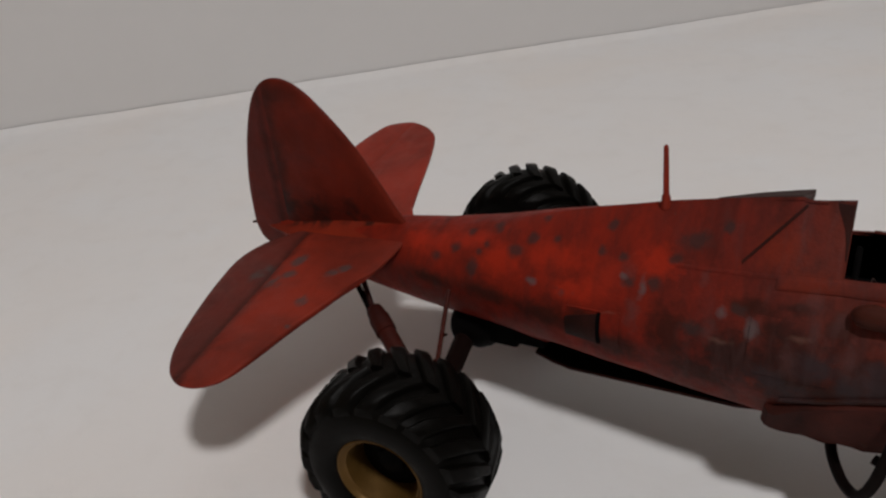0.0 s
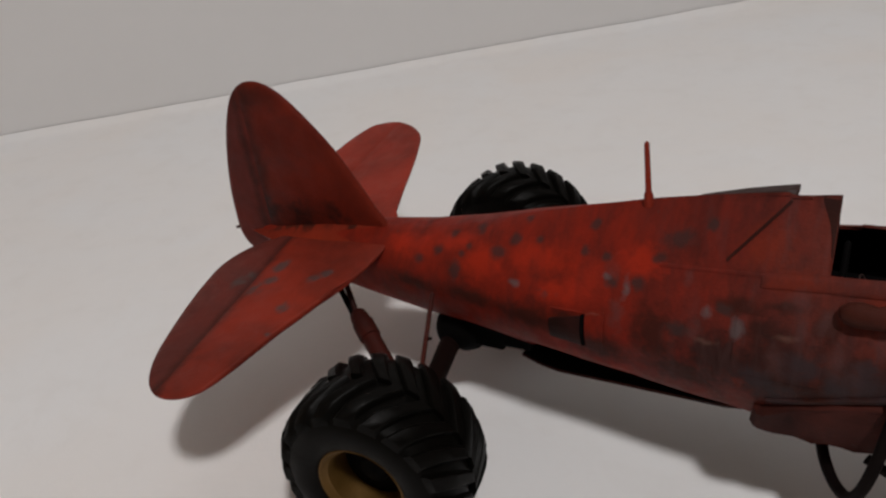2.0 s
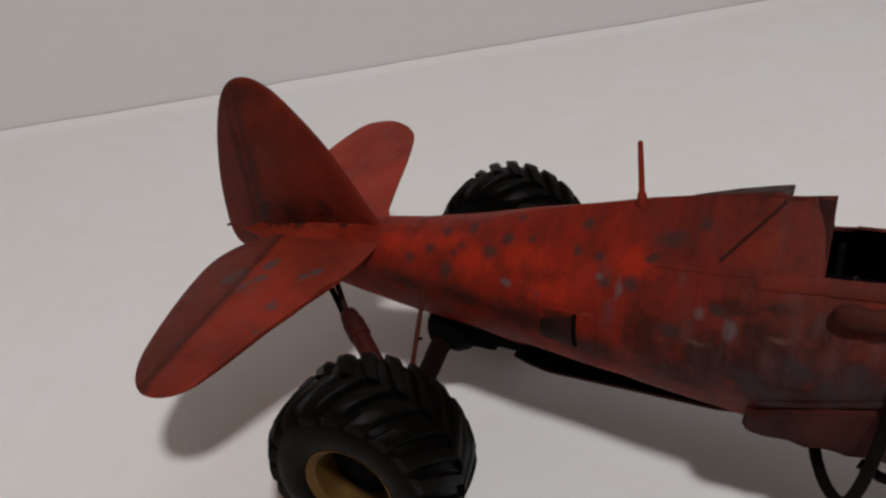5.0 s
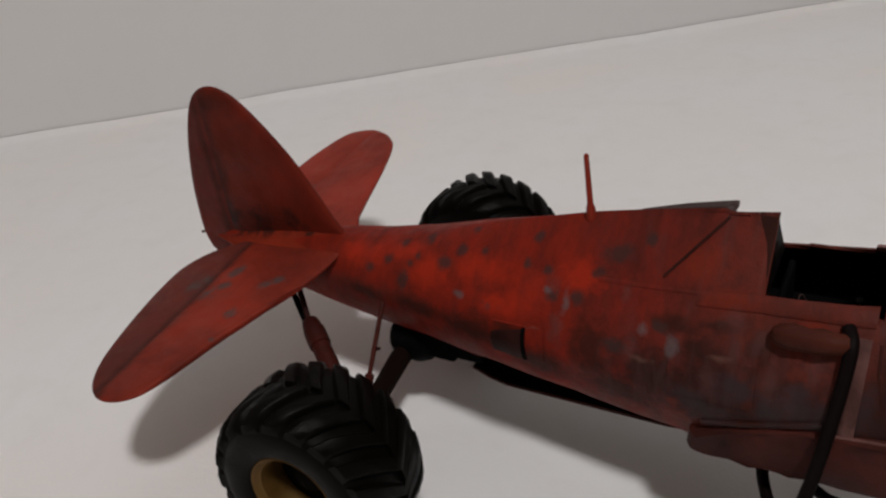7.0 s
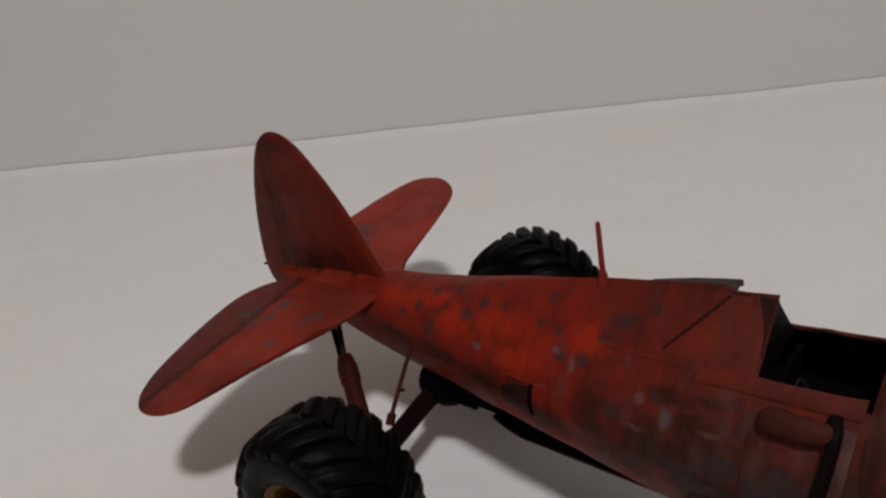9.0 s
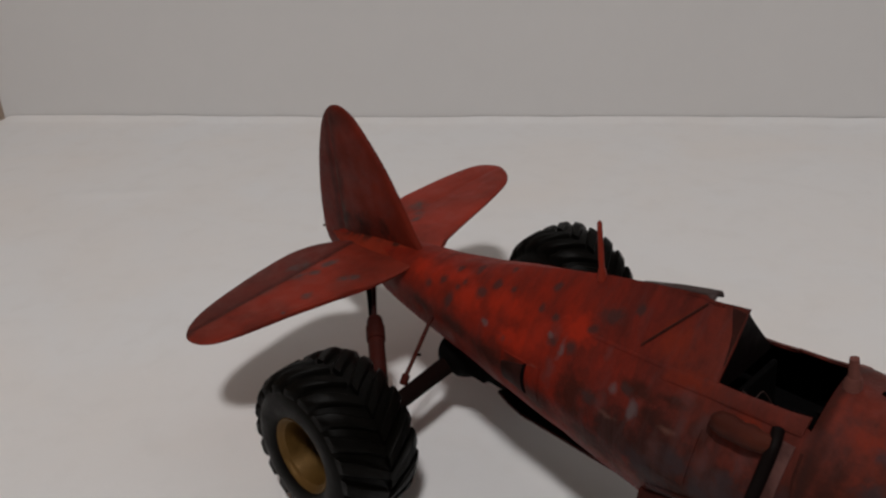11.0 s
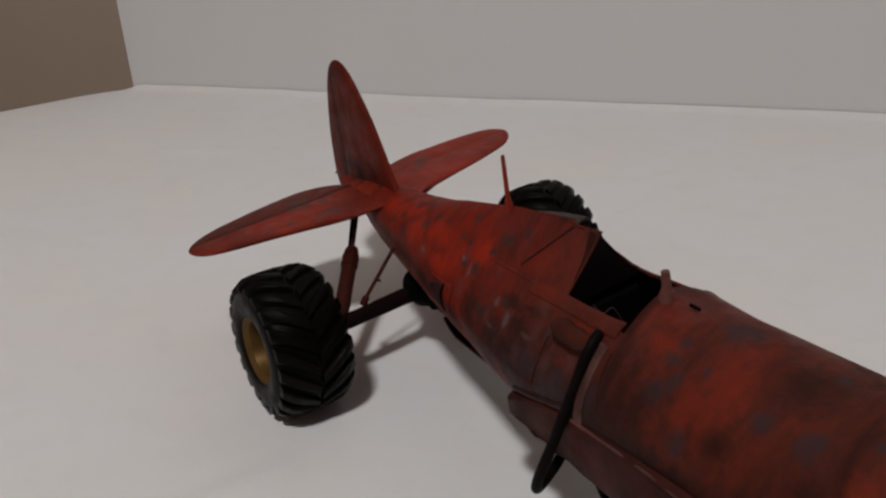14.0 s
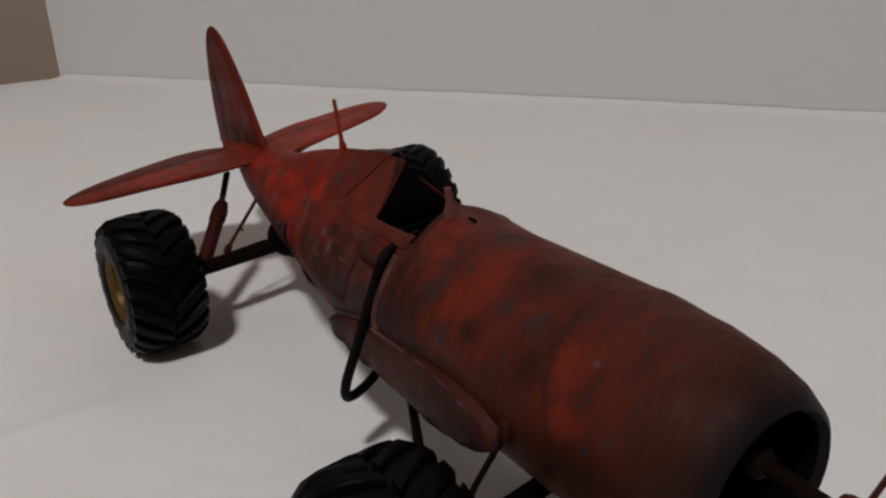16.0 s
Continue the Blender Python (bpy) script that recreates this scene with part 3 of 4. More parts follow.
def plate(outline, thick, place, rings=5):
    """A thin tail surface from its outline, thickest inside and rounded off to its rim."""
    c = Vector((sum(p[0] for p in outline) / len(outline), sum(p[1] for p in outline) / len(outline)))
    vs, fs, n = [], [], len(outline)
    levels = [(1.0, 0.0), (0.993, 0.26), (0.975, 0.44), (0.93, 0.62), (0.84, 0.79), (0.68, 0.92), (0.40, 1.0)]
    for sgn in (1, -1):
        for k, h in levels:
            for p in outline:
                q = c + (Vector(p[:2]) - c) * k
                vs.append(place(q.x, q.y, sgn * thick / 2 * h))
    m = len(levels)
    for s in range(2):
        o = s * m * n
        for j in range(m - 1):
            for i in range(n):
                fs.append((o + j * n + i, o + j * n + (i + 1) % n, o + (j + 1) * n + (i + 1) % n, o + (j + 1) * n + i))
        fs.append(tuple(o + (m - 1) * n + i for i in range(n)))
    bm = bm_from(vs, fs)
    bmesh.ops.remove_doubles(bm, verts=bm.verts, dist=0.00002)
    return bm


def curve2(pts, n=5):
    return [(p.x, p.y) for p in spline([(a, b, 0) for a, b in pts], n)]


STAB = curve2([(0.0605, 0.006), (0.0600, 0.020), (0.0580, 0.032), (0.0535, 0.042), (0.0488, 0.056), (0.0440, 0.069), (0.0400, 0.083), (0.0362, 0.096), (0.0325, 0.1040), (0.0265, 0.1085), (0.0190, 0.1100),
               (0.0118, 0.1082), (0.0044, 0.1028), (-0.0024, 0.0930), (-0.0075, 0.080), (-0.0125, 0.063), (-0.0160, 0.047), (-0.0175, 0.0315), (-0.0140, 0.0205), (-0.0080, 0.0130), (0.004, 0.004)])
STAB_FAR = curve2([(0.058, 0.004), (0.0530, 0.010), (0.0476, 0.0165), (0.0397, 0.040), (0.0320, 0.066), (0.0236, 0.0892), (0.0165, 0.0985), (0.0090, 0.1040), (0.0, 0.1080),
                   (-0.0090, 0.1075), (-0.0170, 0.1025), (-0.0235, 0.083), (-0.0262, 0.060), (-0.0245, 0.042), (-0.0160, 0.020), (0.0, 0.006), (0.008, 0.004)])
FIN = curve2([(0.0580, 0.0040), (0.0525, 0.0130), (0.0463, 0.0255), (0.0365, 0.0430), (0.0235, 0.0595), (0.0130, 0.0690), (0.0015, 0.0714), (-0.0095, 0.0645),
              (-0.0190, 0.0460), (-0.0265, 0.0220), (-0.0300, 0.0020), (-0.0305, -0.0110), (-0.0255, -0.0185), (-0.010, -0.0190), (0.02, -0.010)])


def cut(outline, hinge, keep, gap=-0.0011):
    """The piece of an outline before (+1) or behind (-1) a straight hinge line x = a + b * v."""
    a, b = hinge
    out = []
    pts = outline + [outline[0]]
    for p, q in zip(pts, pts[1:]):
        dp, dq = [keep * (w[0] - a - b * w[1]) - gap for w in (p, q)]
        if dp >= 0:
            out.append(p)
        if dp * dq < 0:
            t = dp / (dp - dq)
            out.append((p[0] + (q[0] - p[0]) * t, p[1] + (q[1] - p[1]) * t))
    return out


def near_place(a, b, t):
    """This half is set nose-up."""
    return (a, -b, -0.0035 - 0.010 * b + 0.12 * a + t)


H_NEAR, H_FAR, H_FIN = (0.0065, 0.065), (-0.0035, 0.04), (-0.0095, 0.07)
near = part("stabilizer", plate(cut(STAB, H_NEAR, 1), 0.0034, near_place), M_TAIL, model, "red tailplane with grey chips", AIR)
part("elevator", plate(cut(STAB, H_NEAR, -1), 0.0030, near_place), M_ELEVATOR, near, "dull red elevator", AIR)


def far_place(a, b, t):
    return (a, b, -0.003 - 0.007 * max(0.0, min(1.0, (0.052 - 0.35 * b - a) / 0.055)) + t)


far = part("stabilizer", plate(cut(STAB_FAR, H_FAR, 1), 0.0036, far_place), M_TAIL_LIT, model, "red tailplane with grey chips", AIR)
part("elevator", plate(cut(STAB_FAR, H_FAR, -1), 0.0040, far_place), M_TAIL_LIT, far, "", AIR)
fin = part("tail_fin", plate(cut(FIN, H_FIN, 1), 0.0050, lambda a, b, t: (a, t, b)), M_FIN, model, "dark red tail fin", AIR)
part("rudder", plate(cut(FIN, H_FIN, -1), 0.0042, lambda a, b, t: (a, t, b)), M_RUDDER, fin, "dull red rudder", AIR)
part("rudder_hinge", tube([(-0.0298, -0.0012, -0.0060), (-0.0322, -0.0012, -0.0068)], 0.0007, 8), M_PART, fin, "", AIR)


def tail_fillet():
    """The faired root between fin, tailplane and body."""
    m_fillet = red_paint("glowing_red_fillet_paint", [(-0.006, -0.002, 0.000, 0.0055), (0.004, -0.002, 0.002, 0.0060), (0.014, -0.002, 0.004, 0.0060), (0.026, -0.002, 0.006, 0.0055), (0.038, -0.002, 0.007, 0.0045)], red=(0.270, 0.032, 0.012, 1),
                         deep=(0.150, 0.020, 0.010, 1), worn_to=(0.028, 0.011, 0.008, 1), chips=0.85, streak=0.0, shift=(7, 7, 2), sooty=0.30)
    spans = [(-0.022, 0.0010, 0.0008), (-0.014, 0.0040, 0.0026), (-0.004, 0.0080, 0.0042), (0.010, 0.0115, 0.0055), (0.025, 0.0135, 0.0062), (0.040, 0.0135, 0.0060), (0.054, 0.0110, 0.0048), (0.066, 0.0060, 0.0024)]
    vs, fs, n = [], [], 9
    rows = []
    for (x0, w0, h0), (x1, w1, h1) in zip(spans, spans[1:]):
        rows += [(x0 + (x1 - x0) * k / 4, w0 + (w1 - w0) * k / 4, h0 + (h1 - h0) * k / 4) for k in range(4)]
    rows.append(spans[-1])
    for x, w, h in rows:
        arc = [math.pi / 2 * k / n for k in range(n + 1)]
        for sd, place in ((-1, near_place), (1, far_place)):
            for t in (arc if sd < 0 else arc[::-1]):
                y = 0.0012 + w * math.cos(t) ** 2.6
                base = place(x, y, 0.0)[2]
                top = max(base, 0.4 * base + 0.6 * place(x, 0.0, 0.0)[2])
                vs.append((x, sd * y, (base if t < 0.1 else top) + h * math.sin(t) ** 2.6 - 0.0004))
    m = 2 * (n + 1)
    for j in range(len(rows) - 1):
        for i in range(m - 1):
            fs.append((j * m + i, j * m + i + 1, (j + 1) * m + i + 1, (j + 1) * m + i))
    ob = part("tail_fillet", bm_from(vs, fs), m_fillet, fin, "orange-red faired root of the tail", AIR)
    return solid(ob, 0.0012, -1)


tail_fillet()


def hull_y(x, z):
    """Half width of the hull at a station and height."""
    for a, b in zip(STATIONS, STATIONS[1:]):
        if a[0] <= x <= b[0]:
            t = (x - a[0]) / (b[0] - a[0])
            _, zm, w, top, bot, p, e = (u + (v - u) * t for u, v in zip(a, b))
            if z >= zm:
                return w * max(0.0, 1 - min(1.0, (z - zm) / (top - zm)) ** p) ** (1 / e)
            return w * math.sqrt(max(0.0, 1 - ((zm - z) / (zm - bot)) ** 2))
    return 0.0


def on_hull(x, z, side=-1, out=0.0):
    return (x, lean(x) + side * (hull_y(x, z) + out), z)


def strip(pts, side, width, thick):
    """A flat strip of plastic laid on the hull along (x, z) points; width is across in z or x."""
    vs, fs, m = [], [], 6
    for (x, z), w in pts:
        for o in (-0.0006, thick):
            for k in range(m):
                t = 2 * k / (m - 1) - 1
                vs.append(on_hull(x + w[0] * t, z + w[1] * t, side, o if 0 < k < m - 1 else min(o, thick * 0.6)))
    n = 2 * m
    loop = list(range(m)) + list(range(n - 1, m - 1, -1))
    for k in range(len(pts) - 1):
        a, b = n * k, n * k + n
        for u, v in zip(loop, loop[1:] + loop[:1]):
            fs.append((a + u, a + v, b + v, b + u))
    e = n * (len(pts) - 1)
    fs += [tuple(loop), tuple(e + u for u in loop)]
    return bm_from(vs, fs)


def line2(p, q, n):
    return [(p[0] + (q[0] - p[0]) * i / n, p[1] + (q[1] - p[1]) * i / n) for i in range(n + 1)]


for sd in (-1, 1):
    # slanted canopy seam, sill rail, strap and side panels
    part("canopy_seam", strip([(p, (0.0003, -0.0003)) for p in line2((0.2000, 0.0268), (0.2172, 0.0440), 10)], sd, 0, 0.0004), M_DARK_BROWN, fuselage, "dark slanted seam", AIR)
    part("sill_rail", strip([(p, (0.0, 0.0018)) for p in line2((0.212, 0.0242 if sd < 0 else 0.0175), (0.2625, 0.0284 if sd < 0 else 0.0190), 16)], sd, 0, 0.0009), M_HULL, fuselage, "", AIR)
    part("panel_lip", strip([(p, (0.0, 0.0005)) for p in line2((0.178, 0.0216), (0.2120, 0.0252), 10)], sd, 0, 0.0004), M_HULL, fuselage, "", AIR)
    part("strap", strip([(p, (0.0021, 0.0)) for p in line2((0.2600, 0.0240), (0.2590, -0.0080), 14)], sd, 0, 0.0010), M_STRAP, fuselage, "", AIR)
    part("side_panel", strip([(p, (0.0, 0.0085)) for p in line2((0.2060, 0.0060), (0.2330, 0.0075), 8)], sd, 0, 0.0005), M_HULL, fuselage, "", AIR)
    part("side_panel", strip([(p, (0.0, 0.0075)) for p in line2((0.1535, -0.0035), (0.1610, -0.0030), 4)], sd, 0, 0.0005), M_HULL, fuselage, "", AIR)
    part("belly_strake", strip([(p, (0.0, 0.0011)) for p in line2((0.2180, -0.0120), (0.2560, 0.0005), 10)], sd, 0, 0.0009), M_HULL, fuselage, "", AIR)
    part("scoop_edge", strip([(p, (0.0, 0.0003)) for p in line2((0.1400, 0.0020), (0.1535, 0.0030), 6)], sd, 0, 0.0006), M_HULL, fuselage, "", AIR)
    # scoop in the side: a swelling that ends in a dark step
    sv, sf = [], []
    for i in range(9):
        x = 0.1320 + 0.0205 * i / 8
        h = 0.0010 * (i / 8) ** 1.5
        for k in range(5):
            z = -0.0135 + (0.0165 + 0.002 * i / 8) * k / 4
            sv.append(on_hull(x, z, sd, -0.0003 + h * (1 if 0 < k < 4 else 0.15)))
    for i in range(8):
        for k in range(4):
            sf.append((i * 5 + k, i * 5 + k + 1, i * 5 + k + 6, i * 5 + k + 5))
    scoop = part("air_scoop", bm_from(sv, sf), M_HULL, fuselage, "", AIR)
    # the recess isn't cut: dark strips stand for the shade inside it
    part("scoop_mouth", strip([(p, (0.0, 0.0068)) for p in line2((0.1522, -0.0047), (0.1538, -0.0040), 3)], sd, 0, 0.0010), M_INSIDE, fuselage, "black strip for the shadow at the scoop's mouth", AIR)
    part("scoop_shade", strip([(p, (0.0, 0.0044 + 0.0022 * (k / 9))) for k, p in enumerate(line2((0.1395, -0.0066), (0.1523, -0.0046), 9))], sd, 0, 0.0009), M_DARK_BROWN, fuselage, "dark brown strip for the shade in the scoop's recess", AIR)

# dark brown corner of the canopy's front edge
for sd in (-1,):
    rows = [((0.2313 - w, z), (w, 0.0)) for z, w in ((0.0320, 0.0002), (0.0360, 0.0005), (0.0395, 0.0010), (0.0420, 0.0017), (0.0445, 0.0024), (0.0458, 0.0026))]
    part("canopy_edge", strip(rows, sd, 0, 0.0002), M_DARK_BROWN, fuselage, "dark brown canopy edge", AIR)

# flat roof plate that overhangs the step in the ridge
rv, rf = [], []
for i in range(9):
    x = 0.188 + 0.0302 * i / 8
    top = (0.0392 + 0.0042 * i / 4) if i < 4 else (0.0434 + 0.0032 * (i - 4) / 4)
    for y, dz in ((-0.0034, -0.0036), (-0.0014, -0.0008), (0.0014, -0.0008), (0.0034, -0.0036)):
        rv.append((x + (0.0006 if i == 8 and abs(y) < 0.003 else 0), y * (0.5 + 0.5 * i / 8), top + dz))
for i in range(8):
    for k in range(3):
        rf.append((i * 4 + k, i * 4 + k + 1, i * 4 + k + 5, i * 4 + k + 4))
M_GREY = plain("bare_grey_plastic", (0.034, 0.016, 0.013), 0.6, var=0.3, scale=140)
solid(part("roof_plate", bm_from(rv, rf), M_GREY, fuselage, "grey-brown plate on the ridge", AIR), 0.0010, 1)
part("deck_slot", strip([((0.2748, 0.0361), (0.0, 0.0004)), ((0.2790, 0.0360), (0.0, 0.0004))], -1, 0, 0.0004), M_INSIDE, fuselage, "", AIR)

# mast on the ridge
mast = part("antenna_mast", tube([(0.1702, -0.0016, 0.034), (0.1702, -0.0016, 0.0385), (0.1702, -0.0017, 0.040), (0.1700, -0.0018, 0.0588), (0.1700, -0.0018, 0.0596)],
            [0.0019, 0.0016, 0.0011, 0.0009, 0.0004], 10), M_TAIL, model, "thin red mast", AIR)

# headrest behind the cockpit
ring = [p for p in section((0.2262, -0.002, 0.0370, 0.0470, -0.043, 1.40, 0.86)) if p[2] > 0.02]
ring = [(p[0], -0.003 + (p[1] + 0.003) * (0.80 if p[1] > -0.003 else 0.82), p[2] * 0.99) for p in ring]
part("headrest", bm_from(ring + [(p[0] + 0.0050, p[1], p[2]) for p in ring],
     [tuple(range(len(ring))), tuple(range(len(ring), 2 * len(ring)))] + [(i, (i + 1) % len(ring), len(ring) + (i + 1) % len(ring), len(ring) + i) for i in range(len(ring))]),
     M_PIPE, model, "dark brown headrest at the cockpit's back", AIR, False)

# belly plate below the slot
pan = []
for i in range(13):
    x = 0.120 + 0.098 * i / 12
    yn = -0.0195 * min(1.0, 0.84 + 1.1 * (i / 12)) * (1.0 if i < 11 else 0.93)
    pan.append((x, yn))
pv = [(x, y, -0.0390 + 0.0018 * max(0.0, 1 - i / 2) ** 2) for i, (x, y) in enumerate(pan)] + [(x, 0.0, -0.0425) for x, y in pan] + [(x, 0.028, -0.030) for x, y in pan]
pf = [(i, i + 1, 13 + i + 1, 13 + i) for i in range(12)] + [(13 + i, 13 + i + 1, 26 + i + 1, 26 + i) for i in range(12)]
solid(part("belly_plate", bm_from(pv, pf), [M_PART, M_INSIDE], model, "bent red plate under the belly", AIR), 0.0014, 0, 1)


# cut-off wing root
def wing_root(side):
    vs, fs = [], []
    cols = ((0.028, 0.0), (0.0375, 0.0), (0.0405, 0.0012), (0.0412, 0.0030))
    up = [(0.214, -0.0170), (0.232, -0.0085), (0.250, -0.0035), (0.272, 0.0), (0.295, 0.0012), (0.315, 0.0), (0.328, -0.0030), (0.3345, -0.0075)]
    lo = [(0.3345, -0.0120), (0.325, -0.0180), (0.305, -0.0235), (0.280, -0.0250), (0.250, -0.0250), (0.230, -0.0250), (0.213, -0.0240)]
    out = curve2(up, 3) + curve2(lo, 3)
    c = Vector((0.27, -0.013))
    for y, inset in cols:
        for x, z in out:
            d = Vector((x, z)) - c
            q = c + d * (1 - inset / max(d.length, 0.001))
            flare = 0.006 if y < 0.03 and z > c.y else 0.0
            rough = 0.0 if y < 0.03 else 0.0004
            vs.append((q.x + rough * math.sin(q.y * 900 + y * 400), side * (y + rough * math.sin(q.x * 510 + q.y * 440)), q.y + flare + rough * math.sin(q.x * 430 + y * 900)))
    n = len(out)
    for j in range(len(cols) - 1):
        for i in range(n):
            fs.append((j * n + i, j * n + (i + 1) % n, (j + 1) * n + (i + 1) % n, (j + 1) * n + i))
    fs.append(tuple((len(cols) - 1) * n + i for i in range(n)))
    return part("wing_root", bm_from(vs, fs), M_ROOT, model, "stub of the cut-off wing", AIR)


wing_root(-1)
part("rubbed_edge", tube(spline([(0.252, -0.0398, -0.0040), (0.262, -0.0402, -0.0025), (0.278, -0.0404, -0.0008), (0.295, -0.0404, 0.0002), (0.313, -0.0404, -0.0009), (0.326, -0.0404, -0.0040)], 4), [0.0002] + [0.0005] * 19 + [0.0002], 8), M_STRAP, model, "rubbed pale edge of the wing stub", AIR)
part("panel_groove", strip([((x, z), (0.0005, 0.0)) for x, z in ((0.2645, 0.0235), (0.2650, 0.0170), (0.2668, 0.0100), (0.2705, 0.0030), (0.2740, -0.0010))], -1, 0, 0.00025), M_DARK_BROWN, fuselage, "", AIR)

# exhaust stub on the side and the bent pipe
part("exhaust_stub", join(tube([(0.2368, -0.0272, 0.0210), (0.2380, -0.0284, 0.0214), (0.2415, -0.0294, 0.0222), (0.2460, -0.0295, 0.0219), (0.2495, -0.0300, 0.0229), (0.2530, -0.0301, 0.0229), (0.2568, -0.0297, 0.0235)], [0.0024, 0.0035, 0.0041, 0.0036, 0.0040, 0.0033, 0.0029], 16)), M_STUB, model, "rust-brown exhaust stub", AIR)
HOOK = spline([(0.2555, -0.0210, 0.0975), (0.2572, -0.0270, 0.0945), (0.2560, -0.0325, 0.0790), (0.2532, -0.0385, 0.0580), (0.2500, -0.0420, 0.0430), (0.2465, -0.0405, 0.0345), (0.2420, -0.0335, 0.0318), (0.2380, -0.0250, 0.0330), (0.2357, -0.0190, 0.0365), (0.2340, -0.0120, 0.0430)], 6)
part("bent_pipe", tube(HOOK, 0.0020, 12), M_PIPE, model, "dark bent exhaust pipe")

# nose: shaft, hub and blades
part("propeller_shaft", tube([(0.386, 0, 0.0045), (0.394, 0, 0.0052), (0.3955, 0, 0.0054), (0.4005, 0, 0.0060), (0.4020, 0, 0.0062), (0.4026, 0, 0.0062), (0.424, 0, 0.0060)], [0.0030, 0.0032, 0.0044, 0.0046, 0.0036, 0.0023, 0.0020], 16), M_RUST, model, "rusty shaft in the nose", AIR)
prop = part("propeller", tube([(0.4215, 0.002, 0.005), (0.423, 0.002, 0.005), (0.430, 0.002, 0.005), (0.434, 0.002, 0.005)], [0.0042, 0.0048, 0.0045, 0.0015], 16), M_PART, model, "worn red propeller", AIR)
for ang in (-58, 62, 182):
    a = radians(ang)
    bm = bmesh.new()
    bmesh.ops.create_cube(bm, size=1, matrix=Matrix.Diagonal((0.0012, 0.009, 0.032, 1)))
    for v in bm.verts:
        v.co.z += 0.020
        if v.co.z > 0.03:
            v.co.y *= 0.6
    bmesh.ops.transform(bm, verts=bm.verts, matrix=Matrix.Translation((0.4255, 0.0025, 0.0035)) @ Matrix.Rotation(a, 4, "X") @ Matrix.Rotation(radians(25), 4, "Z"))
    soften(part("blade", bm, M_PART, prop, "", AIR), 0.0005)
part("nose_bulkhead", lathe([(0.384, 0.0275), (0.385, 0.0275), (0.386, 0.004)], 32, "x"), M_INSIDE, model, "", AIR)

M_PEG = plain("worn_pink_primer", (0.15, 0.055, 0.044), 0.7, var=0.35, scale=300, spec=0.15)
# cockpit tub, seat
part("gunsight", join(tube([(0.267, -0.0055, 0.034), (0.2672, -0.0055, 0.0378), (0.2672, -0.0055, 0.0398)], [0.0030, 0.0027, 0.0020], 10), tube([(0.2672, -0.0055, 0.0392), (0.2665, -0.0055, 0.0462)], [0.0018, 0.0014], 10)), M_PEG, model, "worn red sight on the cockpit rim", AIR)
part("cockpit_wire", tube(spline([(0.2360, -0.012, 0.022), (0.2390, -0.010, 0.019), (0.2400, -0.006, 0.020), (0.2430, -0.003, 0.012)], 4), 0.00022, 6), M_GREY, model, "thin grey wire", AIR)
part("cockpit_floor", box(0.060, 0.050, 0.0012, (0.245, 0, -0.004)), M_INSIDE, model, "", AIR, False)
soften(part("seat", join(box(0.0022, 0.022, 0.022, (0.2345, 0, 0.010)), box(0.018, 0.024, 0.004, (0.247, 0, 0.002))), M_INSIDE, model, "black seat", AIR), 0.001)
part("control_stick", tube([(0.255, 0.002, -0.003), (0.257, 0.001, 0.012), (0.256, 0.0, 0.017)], [0.0008, 0.0008, 0.0012], 8), M_BLACK, model, "", AIR)


# ---- wheels ----
R_OUT, HALF = 0.0354, 0.0200


def carcass(y):
    u = abs(y) / 0.0175
    return 0.0330 - 0.0030 * u ** 2.5


def tyre_mesh():
    side = [(0.0150, 0.0160), (0.0182, 0.0168), (0.0192, 0.0180), (0.0199, 0.0205), (0.0201, 0.0240), (0.0194, 0.0270), (0.0182, 0.0288)]
    prof = [(-a, r) for a, r in side] + [(y, carcass(y)) for y in np.linspace(-0.0172, 0.0172, 13)] + [(a, r) for a, r in reversed(side)]
    return lathe(prof, 72, "y", True)


def lug_mesh(side):
    """One chevron bar of the tread, from the middle to the shoulder."""
    vs, fs = [], []
    steps = 5
    for k in range(steps):
        u = k / (steps - 1)
        y = side * (0.0006 + 0.0184 * u)
        th = -radians(21) * u ** 0.9
        w = radians(4.7 + 1.6 * u)
        base = carcass(min(abs(y), 0.0175)) - 0.0012 - 0.0008 * u
        top = R_OUT - 0.0006 * u - 0.0034 * max(0, u - 0.70) / 0.30
        for r, dw in ((base, 1.12), (top - 0.0008, 0.93), (top, 0.66), (top, -0.66), (top - 0.0008, -0.93), (base, -1.12)):
            a = th + w * dw
            vs.append((r * math.sin(a), y, r * math.cos(a)))
    for k in range(steps - 1):
        for c in range(6):
            fs.append((k * 6 + c, k * 6 + (c + 1) % 6, (k + 1) * 6 + (c + 1) % 6, (k + 1) * 6 + c))
    fs += [tuple(range(6)), tuple((steps - 1) * 6 + c for c in range(6))]
    return bm_from(vs, fs)


LUGS = []
for sd in (-1, 1):
    me = bpy.data.meshes.new("lug")
    b = lug_mesh(sd)
    b.to_mesh(me)
    b.free()
    me.polygons.foreach_set("use_smooth", [True] * len(me.polygons))
    me.set_sharp_from_angle(angle=radians(50))
    me.materials.append(M_TYRE)
    LUGS.append(me)
COUNT = 20


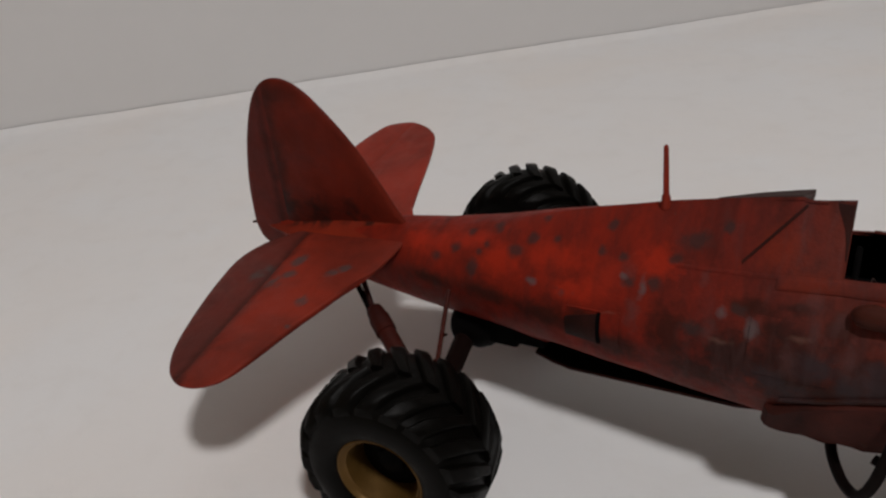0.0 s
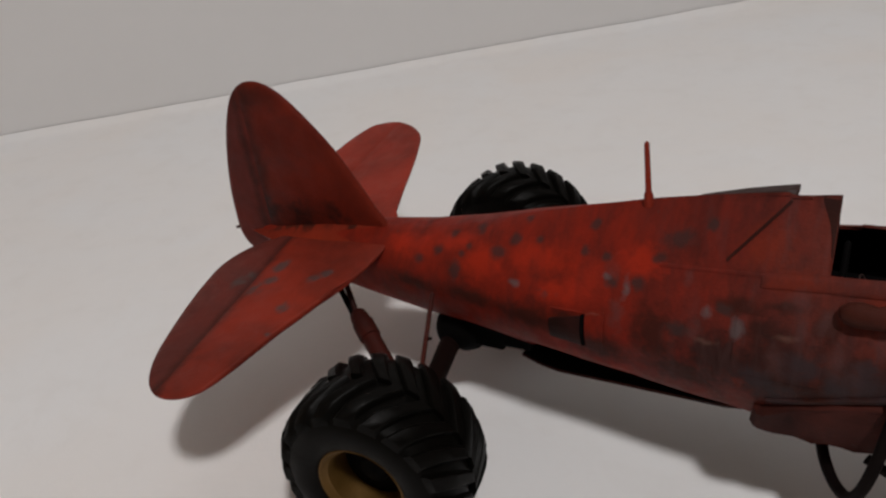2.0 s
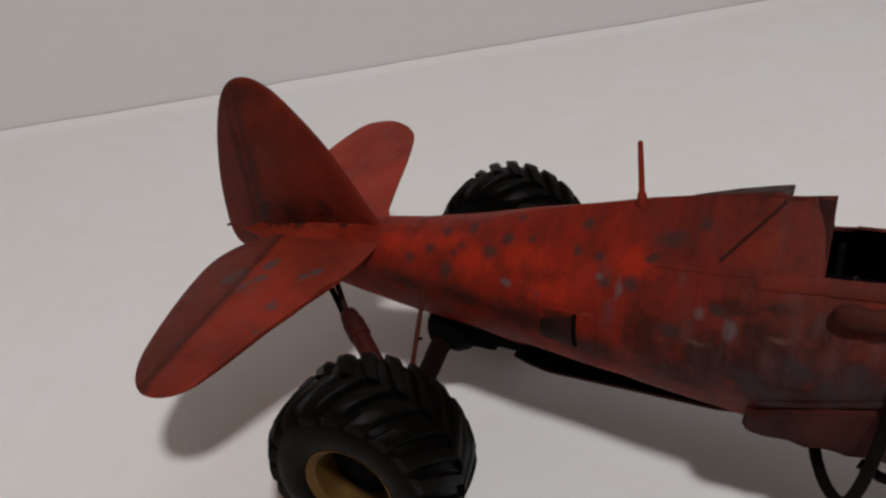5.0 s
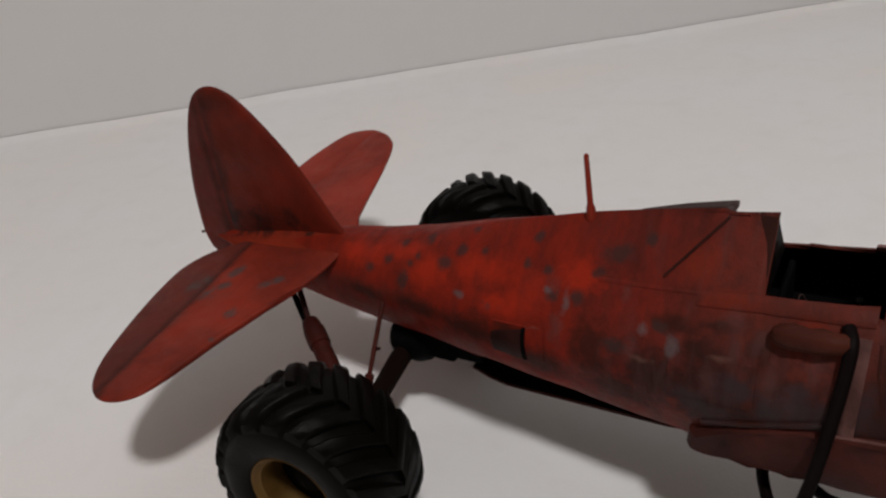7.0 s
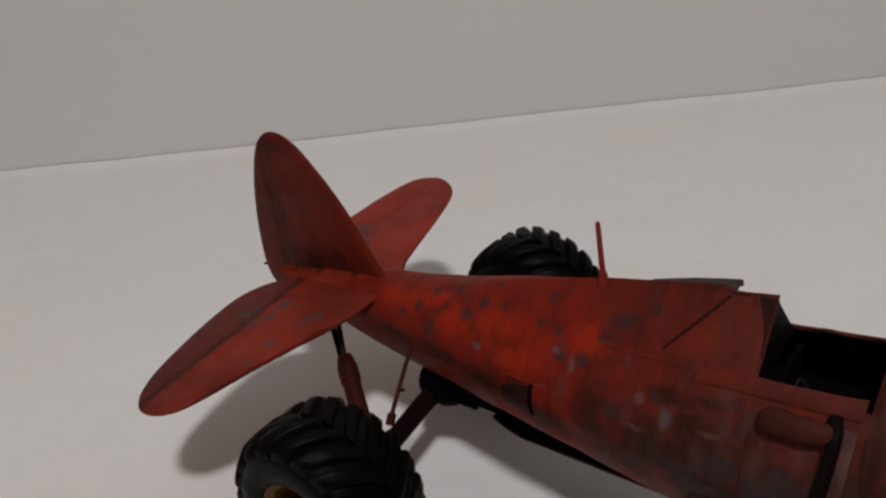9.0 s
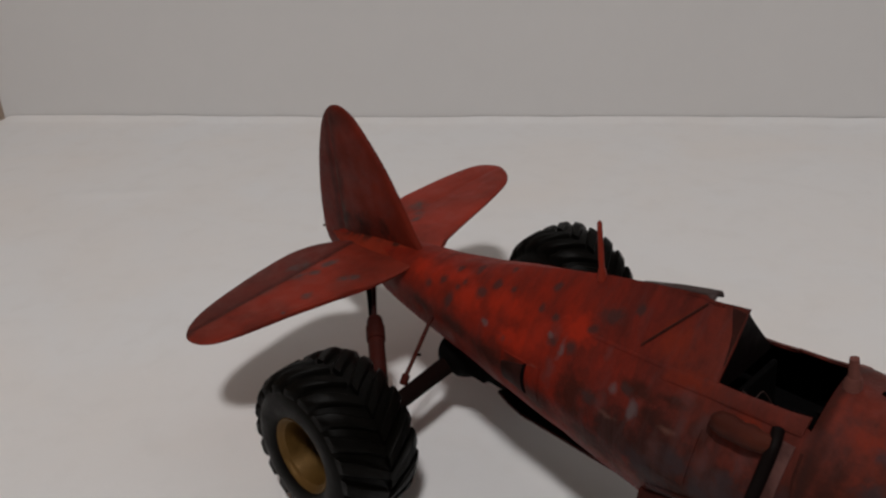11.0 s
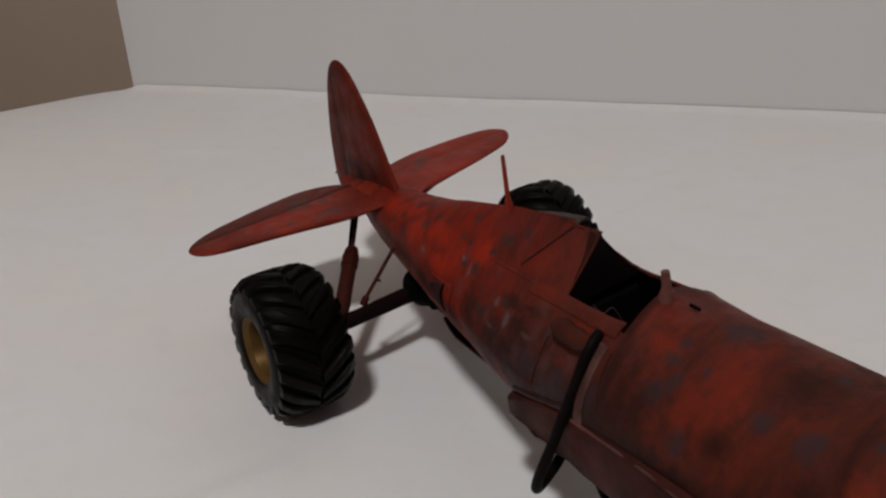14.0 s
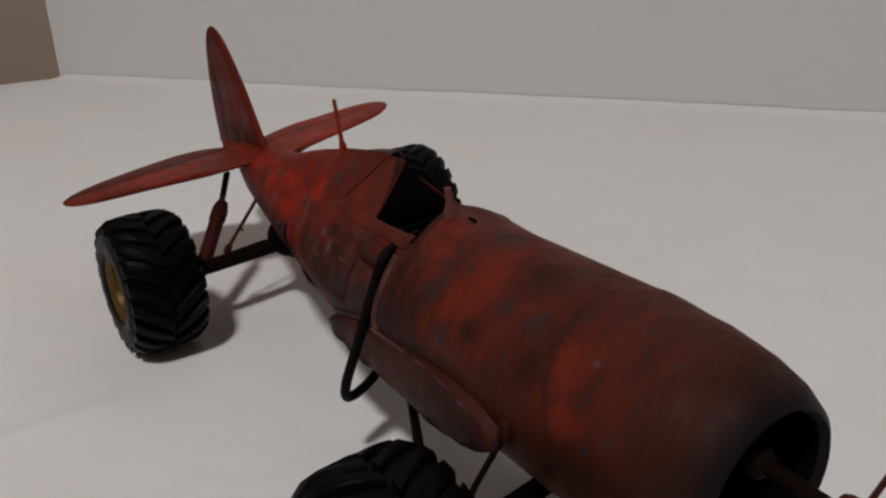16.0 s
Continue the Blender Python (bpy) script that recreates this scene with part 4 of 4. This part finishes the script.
def wheel(x, y, yaw, outer, camber=0.0, size=1.0, wide=1.0):
    m = pose(x, y, 0.0354 * size, camber, 0, yaw) @ Matrix.Diagonal((size, wide, size, 1.0))
    hub = lathe([(outer * a, r) for a, r in ((-0.010, 0.004), (-0.010, 0.0122), (0.0, 0.0124), (0.0080, 0.0130), (0.0130, 0.0136), (0.0160, 0.0142), (0.0168, 0.0153),
                                             (0.0178, 0.0156), (0.0185, 0.0164), (0.0180, 0.0170), (0.014, 0.0162), (-0.015, 0.0162), (-0.015, 0.004))], 56, "y", True)
    wh = part("wheel", hub, M_BRASS, model, "dull brass-coloured deep dish wheel", m)
    part("tyre", tyre_mesh(), M_TYRE, wh, "black rubber tractor tyre", m)
    part("hub_cap", lathe([(outer * a, r) for a, r in ((-0.008, 0.0123), (0.0055, 0.0127), (0.0060, 0.0060), (0.0085, 0.0050), (0.0095, 0.002))], 32), M_BLACK, wh, "black hub", m)
    for s, me in enumerate(LUGS):
        for k in range(COUNT):
            ob = new("tread_lug", me)
            ob.parent = wh
            ob.matrix_basis = Matrix.Rotation(2 * math.pi * (k + 0.5 * s) / COUNT, 4, "Y")
    return wh


wheel(0.0952, -0.0774, 3.0, -1, 0.0, 1.016, 0.97)
wheel(0.0818, 0.0868, -4.5, 1, 5.5, 1.06, 0.90)
wheel(0.3405, -0.0712, 2.0, -1, 3.0, 1.03)
wheel(0.3200, 0.0580, 2.0, 1, 3.0)

# rear axle
part("axle_pin", tube([(0.0870, -0.0262, 0.0500), (0.0882, -0.0238, 0.0494)], 0.0007, 8), M_RUST, model)
part("rear_axle", tube([(0.0975, -0.058, 0.0365), (0.0945, -0.040, 0.0365), (0.0885, -0.012, 0.0365), (0.0860, 0.010, 0.0365), (0.0835, 0.066, 0.0345)], [0.0040, 0.0040, 0.0044, 0.0044, 0.0040], 14), M_RUST, model, "dark rusty rear axle")
part("front_axle", tube([(0.340, -0.058, 0.0345), (0.322, 0.045, 0.0345)], 0.0038, 14), M_BLACK, model, "black front axle")
soften(part("gearbox", join(box(0.022, 0.018, 0.0135, (0.1015, 0.002, 0.0433)), box(0.014, 0.015, 0.010, (0.1175, 0.001, 0.0435)), tube([(0.0800, 0.0, 0.0405), (0.083, 0.0, 0.0405), (0.094, 0.0, 0.0405), (0.100, 0.0, 0.0405)], [0.006, 0.0095, 0.0105, 0.008], 18)), M_BLACK, model, "black rear gearbox"), 0.0015)
soften(part("chassis_rail", box(0.180, 0.016, 0.005, (0.250, 0.010, 0.0335)), M_BLACK, model, "black chassis rail"), 0.001)


def shock(top, shoulder, low):
    ob = part("shock_absorber", tube([Vector(shoulder).lerp(Vector(low), k) for k in (0, 0.03, 0.08, 0.92, 1)], [0.0016, 0.0034, 0.0040, 0.0040, 0.0030], 14), M_PART, model, "rusty red shock absorber")
    part("piston_rod", tube([top, shoulder], 0.0012, 10), M_PART, ob)
    t2 = Vector(top) + Vector((-0.005, 0.0, -0.002))
    part("mount_rod", tube([t2, Vector(shoulder) + Vector((-0.001, -0.001, -0.001))], 0.0013, 10), M_BLACK, ob, "black rod")
    part("collar", tube([Vector(shoulder).lerp(Vector(low), k) for k in (0.14, 0.30)], 0.0046, 14), M_PART, ob)
    return ob


shock((0.0415, -0.0140, 0.0680), (0.052, -0.0226, 0.0547), (0.0889, -0.0485, 0.0350))
shock((0.0415, 0.0280, 0.0720), (0.048, 0.0380, 0.0600), (0.0800, 0.0620, 0.0380))
link = part("link_rod", tube([(0.0862, -0.0115, 0.0655), (0.0855, -0.0140, 0.0640), (0.0880, -0.0340, 0.0405)], [0.0008, 0.0010, 0.0010], 10), M_PART, model, "thin red link rod")
part("collar", tube([(0.0880, -0.0325, 0.0425), (0.0882, -0.0350, 0.0385)], 0.0019, 10), M_PART, link)
part("trailing_rod", tube([(0.2500, -0.0150, 0.030), (0.2566, -0.0168, 0.0275), (0.2960, -0.0366, 0.0395), (0.33, -0.050, 0.037)], 0.0019, 10), M_PIPE, model, "dark trailing rod")
part("strut_bracket", tube([(0.3370, -0.0335, 0.0010), (0.3372, -0.0362, -0.0010), (0.3366, -0.0375, -0.0055), (0.3362, -0.0365, -0.0090)], [0.0016, 0.0022, 0.0020, 0.0012], 10), M_PART, model, "", AIR)
part("front_strut", tube([(0.3349, -0.0270, 0.0660), (0.3300, -0.0360, 0.0450), (0.3360, -0.0480, 0.0350)], 0.0011, 10), M_RUST, model, "thin rusty front strut")
